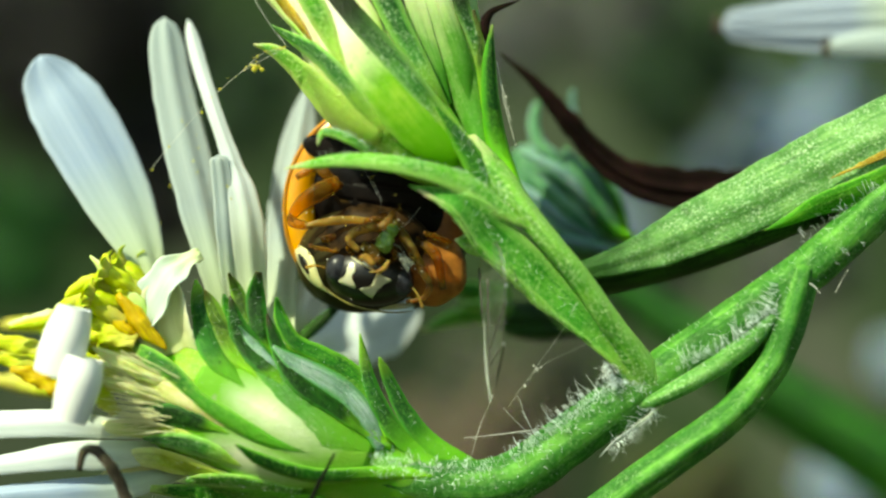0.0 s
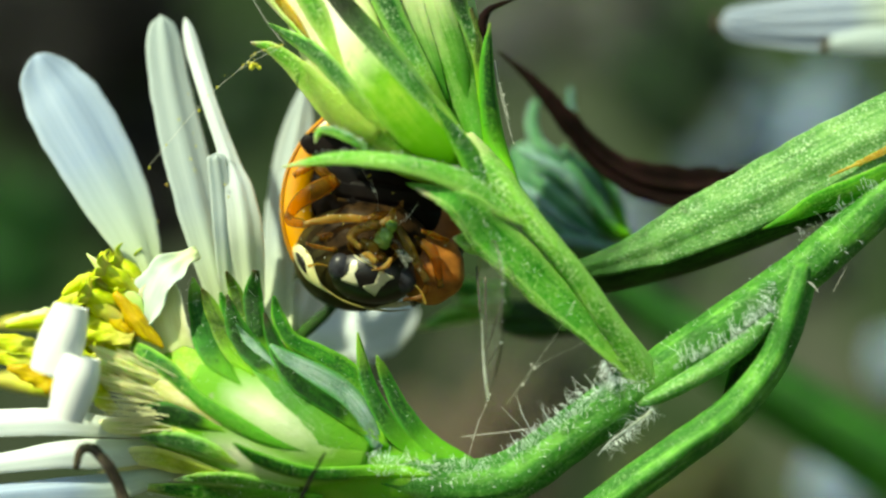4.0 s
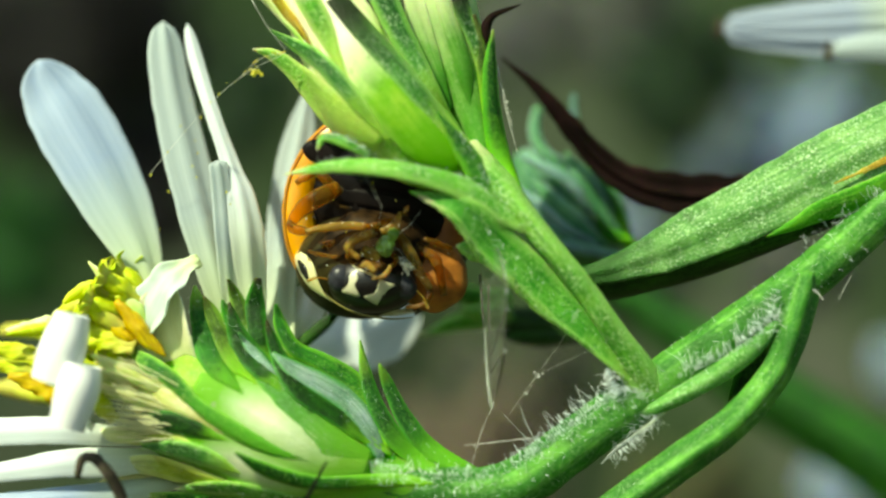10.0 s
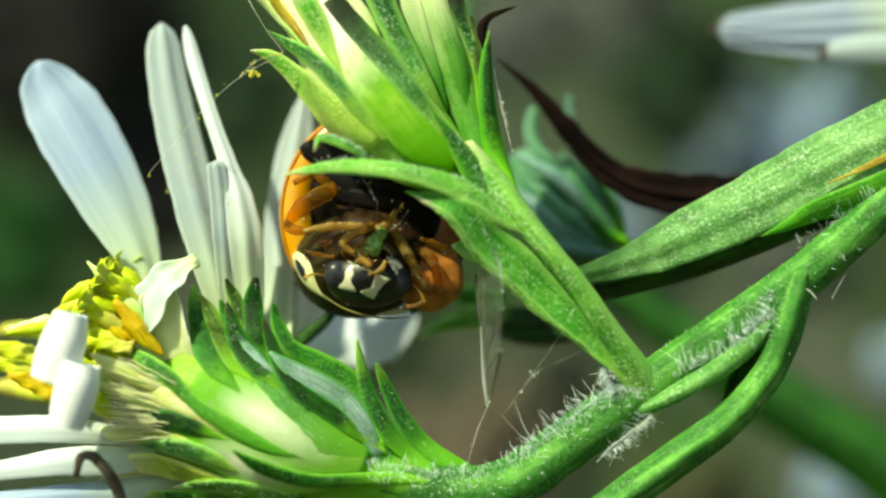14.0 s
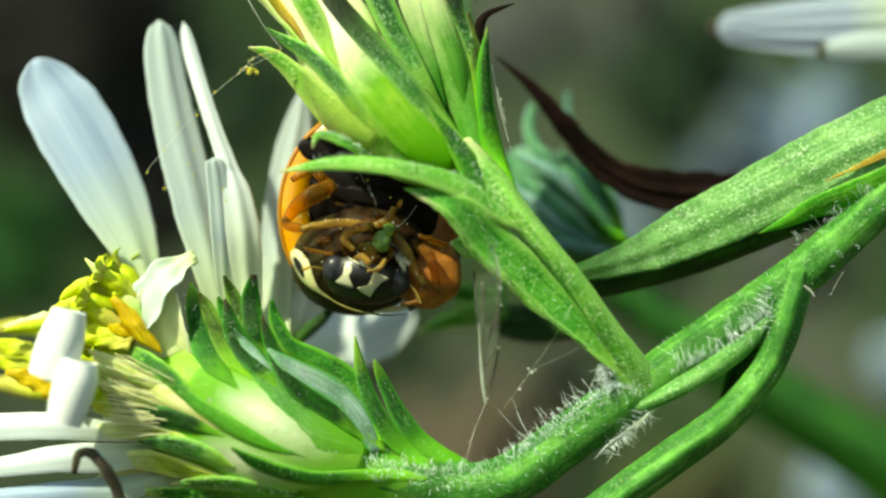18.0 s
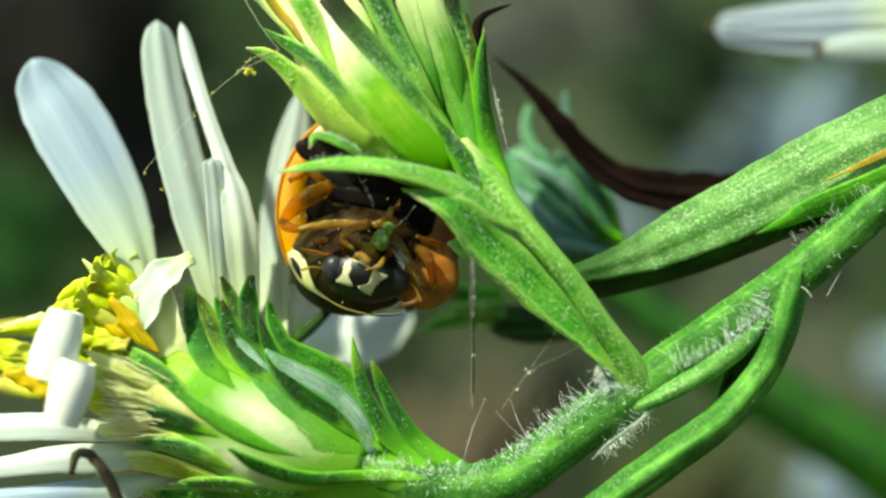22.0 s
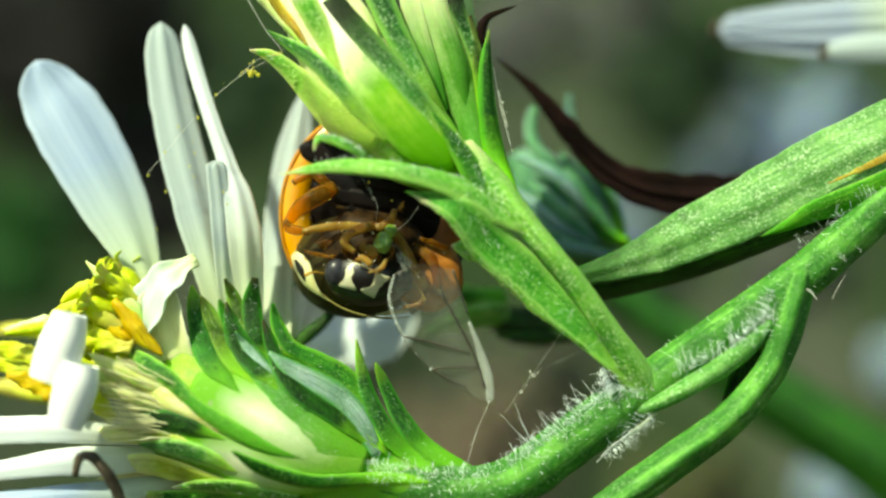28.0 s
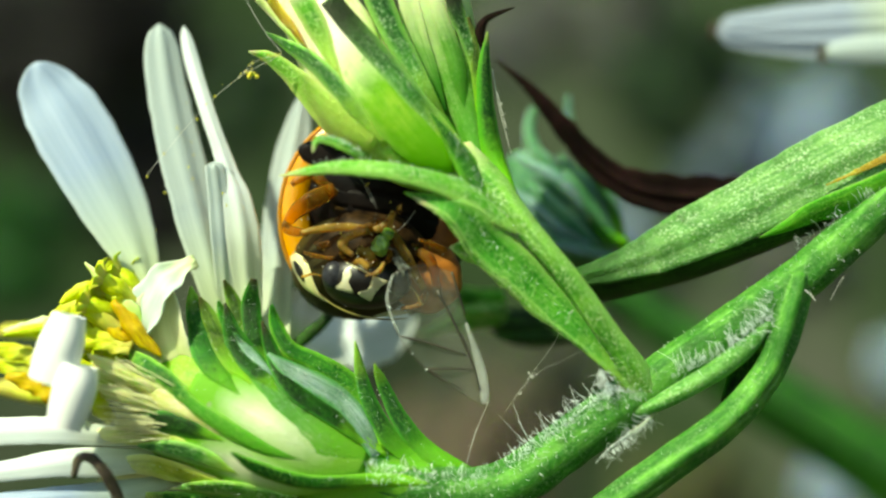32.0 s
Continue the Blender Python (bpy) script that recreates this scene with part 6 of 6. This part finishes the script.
part("shaft", tube([(-3.40, -2.00, -6.46), (-3.08, -2.00, -5.81), (-2.75, -2.00, -5.21)], [0.06, 0.05, 0.028], 14, 6, lump=0.015, lump_scale=8), M_BELLY, bristle)


def pollen_clump():
    s = thing("pollen_clump", (-4.95, -0.60, 4.79), "yellow pollen clump caught in silk", "pollen")
    for i in range(9):
        q = np.array((-4.95, -0.65, 4.78)) + np.array([rng.gauss(0, 0.09), rng.gauss(0, 0.05), rng.gauss(0, 0.06)])
        e = rng.uniform(0.03, 0.065)
        part("pollen_grain", ball(q, (e, e, e), n=7, sides=9, lump=0.02, lump_scale=15), M_POLLEN, s)


pollen_clump()

def petal_dust():
    s = thing("pollen_dust", (-6.78, 1.40, 2.76), "scattered yellow pollen grains on the white petals", "pollen")
    for at in ((-6.76, 1.50, 3.11), (-6.67, 1.40, 2.76), (-6.83, 1.45, 2.41), (-6.70, 1.40, 2.10), (-6.94, 1.80, 4.22), (-7.17, 1.70, 3.51), (-5.83, 0.85, 1.69), (-5.72, 0.80, 1.36), (-7.52, 1.75, 1.73), (-7.73, 1.60, 0.71)):
        e = rng.uniform(0.015, 0.035)
        part("pollen_grain", ball(at, (e, e, e * 1.2), n=6, sides=8, lump=0.015, lump_scale=20), M_POLLEN, s)


petal_dust()


def beetle_dust():
    s = thing("pollen_dust", (-1.85, -0.35, 1.77), "scattered yellow pollen grains on the ladybird", "pollen")
    for at in ((-1.89, -0.30, 1.86), (-1.85, -0.30, 1.91), (-2.15, -0.30, 1.95), (-1.26, -0.20, 1.43), (-3.95, -0.15, 0.79), (-2.90, -0.15, 1.44), (-2.56, -0.35, 0.61), (-1.24, -0.60, 0.67), (-1.72, -0.55, 0.55), (-0.21, -0.45, 0.24), (-1.99, -0.50, -0.16), (-2.14, -0.50, 0.07)):
        e = rng.uniform(0.009, 0.020)
        part("pollen_grain", ball(at, (e, e, e * 1.3), n=6, sides=8, lump=0.015, lump_scale=20), M_POLLEN, s)


beetle_dust()

# ---- what moves ----
HEAD_PATH = [
    (0, 0, 0, 0), (0.5, 0.052, 0.192, 2.6), (1, 0.023, 0.004, 1), (1.5, 0.038, 0.035, -5.7), (2, 0.059, -0.002, -2.6),
    (2.5, 0.174, 0.105, -1), (3, 0.077, 0.026, -9.2), (3.5, 0.135, 0.024, -1), (5.5, 0.111, -0.001, -1), (6, 0.146, 0.081, -7.2),
    (6.5, 0.177, 0.138, -6.6), (7, 0.131, 0.023, -6.6), (7.5, 0.093, 0.02, -5.1), (8, 0.175, 0.071, -1), (8.5, 0.179, 0.156, -5.1),
    (9, 0.158, 0.089, -5.1), (9.5, 0.162, 0.06, -4.1), (10, 0.049, -0.022, -5.6), (10.5, 0.127, -0.016, -4.1), (11, 0.146, 0.152, -4.1),
    (11.5, 0.061, 0.03, -6.6), (12, 0.026, -0.016, -6.1), (12.5, 0.041, -0.018, -6.6), (13, 0.029, 0.088, -8.7), (13.5, 0.025, 0.132, -8.3),
    (14, 0.019, 0.099, -7.2), (14.5, -0.012, 0.02, -7.7), (16.5, 0.064, 0.071, -5.1), (17, 0.081, 0.082, -5.1), (17.5, 0.051, 0.084, -4.1),
    (18, 0.043, 0.099, -2.6), (18.5, 0.024, 0.158, -1.5), (19, -0.003, 0.026, -6.1), (19.5, 0.028, 0.059, -5.1), (20, 0.007, 0.099, -6.7),
    (20.5, -0.058, 0.062, -4.6), (21, -0.028, 0.066, -1), (21.5, 0.021, 0.1, -3.6), (22, 0.094, 0.154, -4), (22.5, 0.056, 0.169, -3.6),
    (23, 0.012, 0.143, -5.1), (23.5, 0.046, 0.152, -4.1), (24, 0.001, 0.158, -3.5), (24.5, -0.039, 0.142, -3.6), (25, -0.056, 0.14, -4.6),
    (25.5, -0.058, 0.118, -4.6), (27.5, 0.051, 0.155, -7.7), (28, 0.047, 0.143, -6.7), (28.5, 0.053, 0.15, -5.7), (29, 0.062, 0.121, -5.1),
    (29.5, 0.05, 0.157, -5.1), (30, 0.073, 0.171, -5.1), (30.5, 0.044, 0.178, -5.1), (31, 0.029, 0.082, -8.8), (31.5, 0.034, 0.148, -7.7),
    (32, 0.01, 0.092, -5.6),
]
PREY_PATH = [
    (0, 0, 0), (0.5, -0.062, 0.07), (1, -0.047, 0.019), (1.5, -0.024, 0.095), (2, -0.018, 0.042),
    (2.5, -0.018, 0.019), (3, 0.001, 0.069), (3.5, 0.035, 0.076), (5.5, 0.013, 0.006), (6, 0.07, 0.104),
    (6.5, 0.047, 0.075), (7, 0.071, 0.053), (7.5, 0.046, 0.065), (8, -0.016, 0.008), (8.5, 0.087, 0.123),
    (9, 0.058, 0.102), (9.5, -0.031, 0.018), (10, 0.007, 0.056), (10.5, 0.001, 0.053), (11, 0.066, 0.13),
    (11.5, 0.046, 0.126), (12, -0.005, 0.015), (12.5, -0.118, 0.014), (13, -0.062, 0.134), (13.5, -0.181, 0.118),
    (14, -0.21, 0.077), (14.5, -0.117, 0.038), (16.5, 0.064, 0.071), (17, 0.081, 0.082), (17.5, 0.051, 0.084),
    (18, 0.043, 0.099), (18.5, 0.024, 0.158), (19, -0.003, 0.026), (19.5, 0.028, 0.059), (20, 0.007, 0.099),
    (20.5, -0.058, 0.062), (21, -0.028, 0.066), (21.5, 0.021, 0.1), (22, 0.094, 0.154), (22.5, 0.056, 0.169),
    (23, 0.012, 0.143), (23.5, 0.046, 0.152), (24, 0.001, 0.158), (24.5, -0.039, 0.142), (25, -0.056, 0.14),
    (25.5, -0.058, 0.118), (27.5, 0.051, 0.155), (28, 0.047, 0.143), (28.5, 0.053, 0.15), (29, 0.062, 0.121),
    (29.5, 0.05, 0.157), (30, 0.073, 0.171), (30.5, 0.044, 0.178), (31, 0.029, 0.082), (31.5, 0.034, 0.148),
    (32, 0.01, 0.092),
]
KNEE_PATH = [
    (0, 0, -0), (0.5, -0.041, 0.045), (1, 0.044, 0.063), (1.5, 0.067, 0.047), (2, 0.026, 0.018),
    (2.5, 0.026, 0.04), (3, 0.09, 0.023), (3.5, 0.102, 0.028), (5.5, 0.127, 0.03), (6, 0.139, 0.013),
    (6.5, 0.116, 0.007), (7, 0.138, 0.03), (7.5, 0.16, 0.064), (8, 0.12, 0.031), (8.5, 0.178, 0.077),
    (9, 0.171, 0.078), (9.5, 0.151, 0.062), (10, 0.188, 0.098), (10.5, 0.203, 0.116), (11, 0.2, 0.081),
    (11.5, 0.205, 0.126), (12, 0.15, 0.12), (12.5, 0.157, 0.119), (13, 0.151, 0.167), (13.5, 0.15, 0.187),
    (14, 0.147, 0.172), (14.5, 0.133, 0.136), (16.5, 0.167, 0.159), (17, 0.175, 0.164), (17.5, 0.161, 0.165),
    (18, 0.158, 0.172), (18.5, 0.149, 0.198), (19, 0.137, 0.139), (19.5, 0.151, 0.154), (20, 0.141, 0.172),
    (20.5, 0.112, 0.155), (21, 0.126, 0.157), (21.5, 0.148, 0.172), (22, 0.181, 0.196), (22.5, 0.164, 0.203),
    (23, 0.144, 0.192), (23.5, 0.159, 0.196), (24, 0.139, 0.198), (24.5, 0.121, 0.191), (25, 0.113, 0.19),
    (25.5, 0.112, 0.18), (27.5, 0.161, 0.197), (28, 0.159, 0.192), (28.5, 0.162, 0.195), (29, 0.166, 0.182),
    (29.5, 0.161, 0.198), (30, 0.171, 0.204), (30.5, 0.158, 0.207), (31, 0.151, 0.164), (31.5, 0.154, 0.194),
    (32, 0.143, 0.169),
]


def motions():
    bx, by, bz = bristle.location
    walk(bristle, [(0.0, pose(bx, by, bz)), (5.5, pose(bx - 0.2 * MM, by, bz)), (11.1, pose(bx - 0.2 * MM, by, bz)), (11.5, pose(bx - 1.6 * MM, by, bz - 2.6 * MM)), (12.0, pose(bx - 1.7 * MM, by, bz - 2.9 * MM)), (32.0, pose(bx - 1.7 * MM, by, bz - 2.9 * MM))])
    sx, sy, sz = loose_silk.location
    walk(loose_silk, [(0.0, pose(sx, sy, sz)), (11.2, pose(sx, sy, sz)), (12.3, pose(sx + 0.35 * MM, sy + 0.5 * MM, sz - 0.5 * MM, 0, -30, 0)), (32.0, pose(sx + 0.35 * MM, sy + 0.5 * MM, sz - 0.5 * MM, 0, -30, 0))])
    hx, hy, hz = beetle_head.location
    walk(beetle_head, [(t, pose(hx + x * MM, hy, hz + z * MM, 0, r, 0)) for t, x, z, r in HEAD_PATH])
    px, py, pz = prey.location
    walk(prey, [(t, pose(px + x * MM, py, pz + z * MM)) for t, x, z in PREY_PATH])
    lx, ly, lz = fore_leg.location
    walk(fore_leg, [(t, pose(lx + x * MM, ly, lz + z * MM)) for t, x, z in KNEE_PATH])
    shut, mid, wide = (0.95, -0.30, -0.52), (0.68, -0.50, -0.49), (0.36, -0.80, -0.40)

    def hang(p, lean, turn):
        return pose(p[0] * MM, p[1] * MM, p[2] * MM, 0, lean, turn)
    walk(wing, [(0.0, hang(shut, 15, 108)), (21.3, hang(shut, 15, 108)), (22.0, hang(shut, 9, 90)), (22.5, hang(shut, 15, 107)), (25.5, hang(shut, 15, 108)),
                (26.8, hang(shut, 9, 106)), (27.5, hang(mid, -6, 88)), (27.6, hang(mid, -12, 45)), (27.7, hang(wide, -16.5, 0)), (28.5, hang(wide, -15.5, 0)), (32.0, hang(wide, -14.5, 2))])


motions()
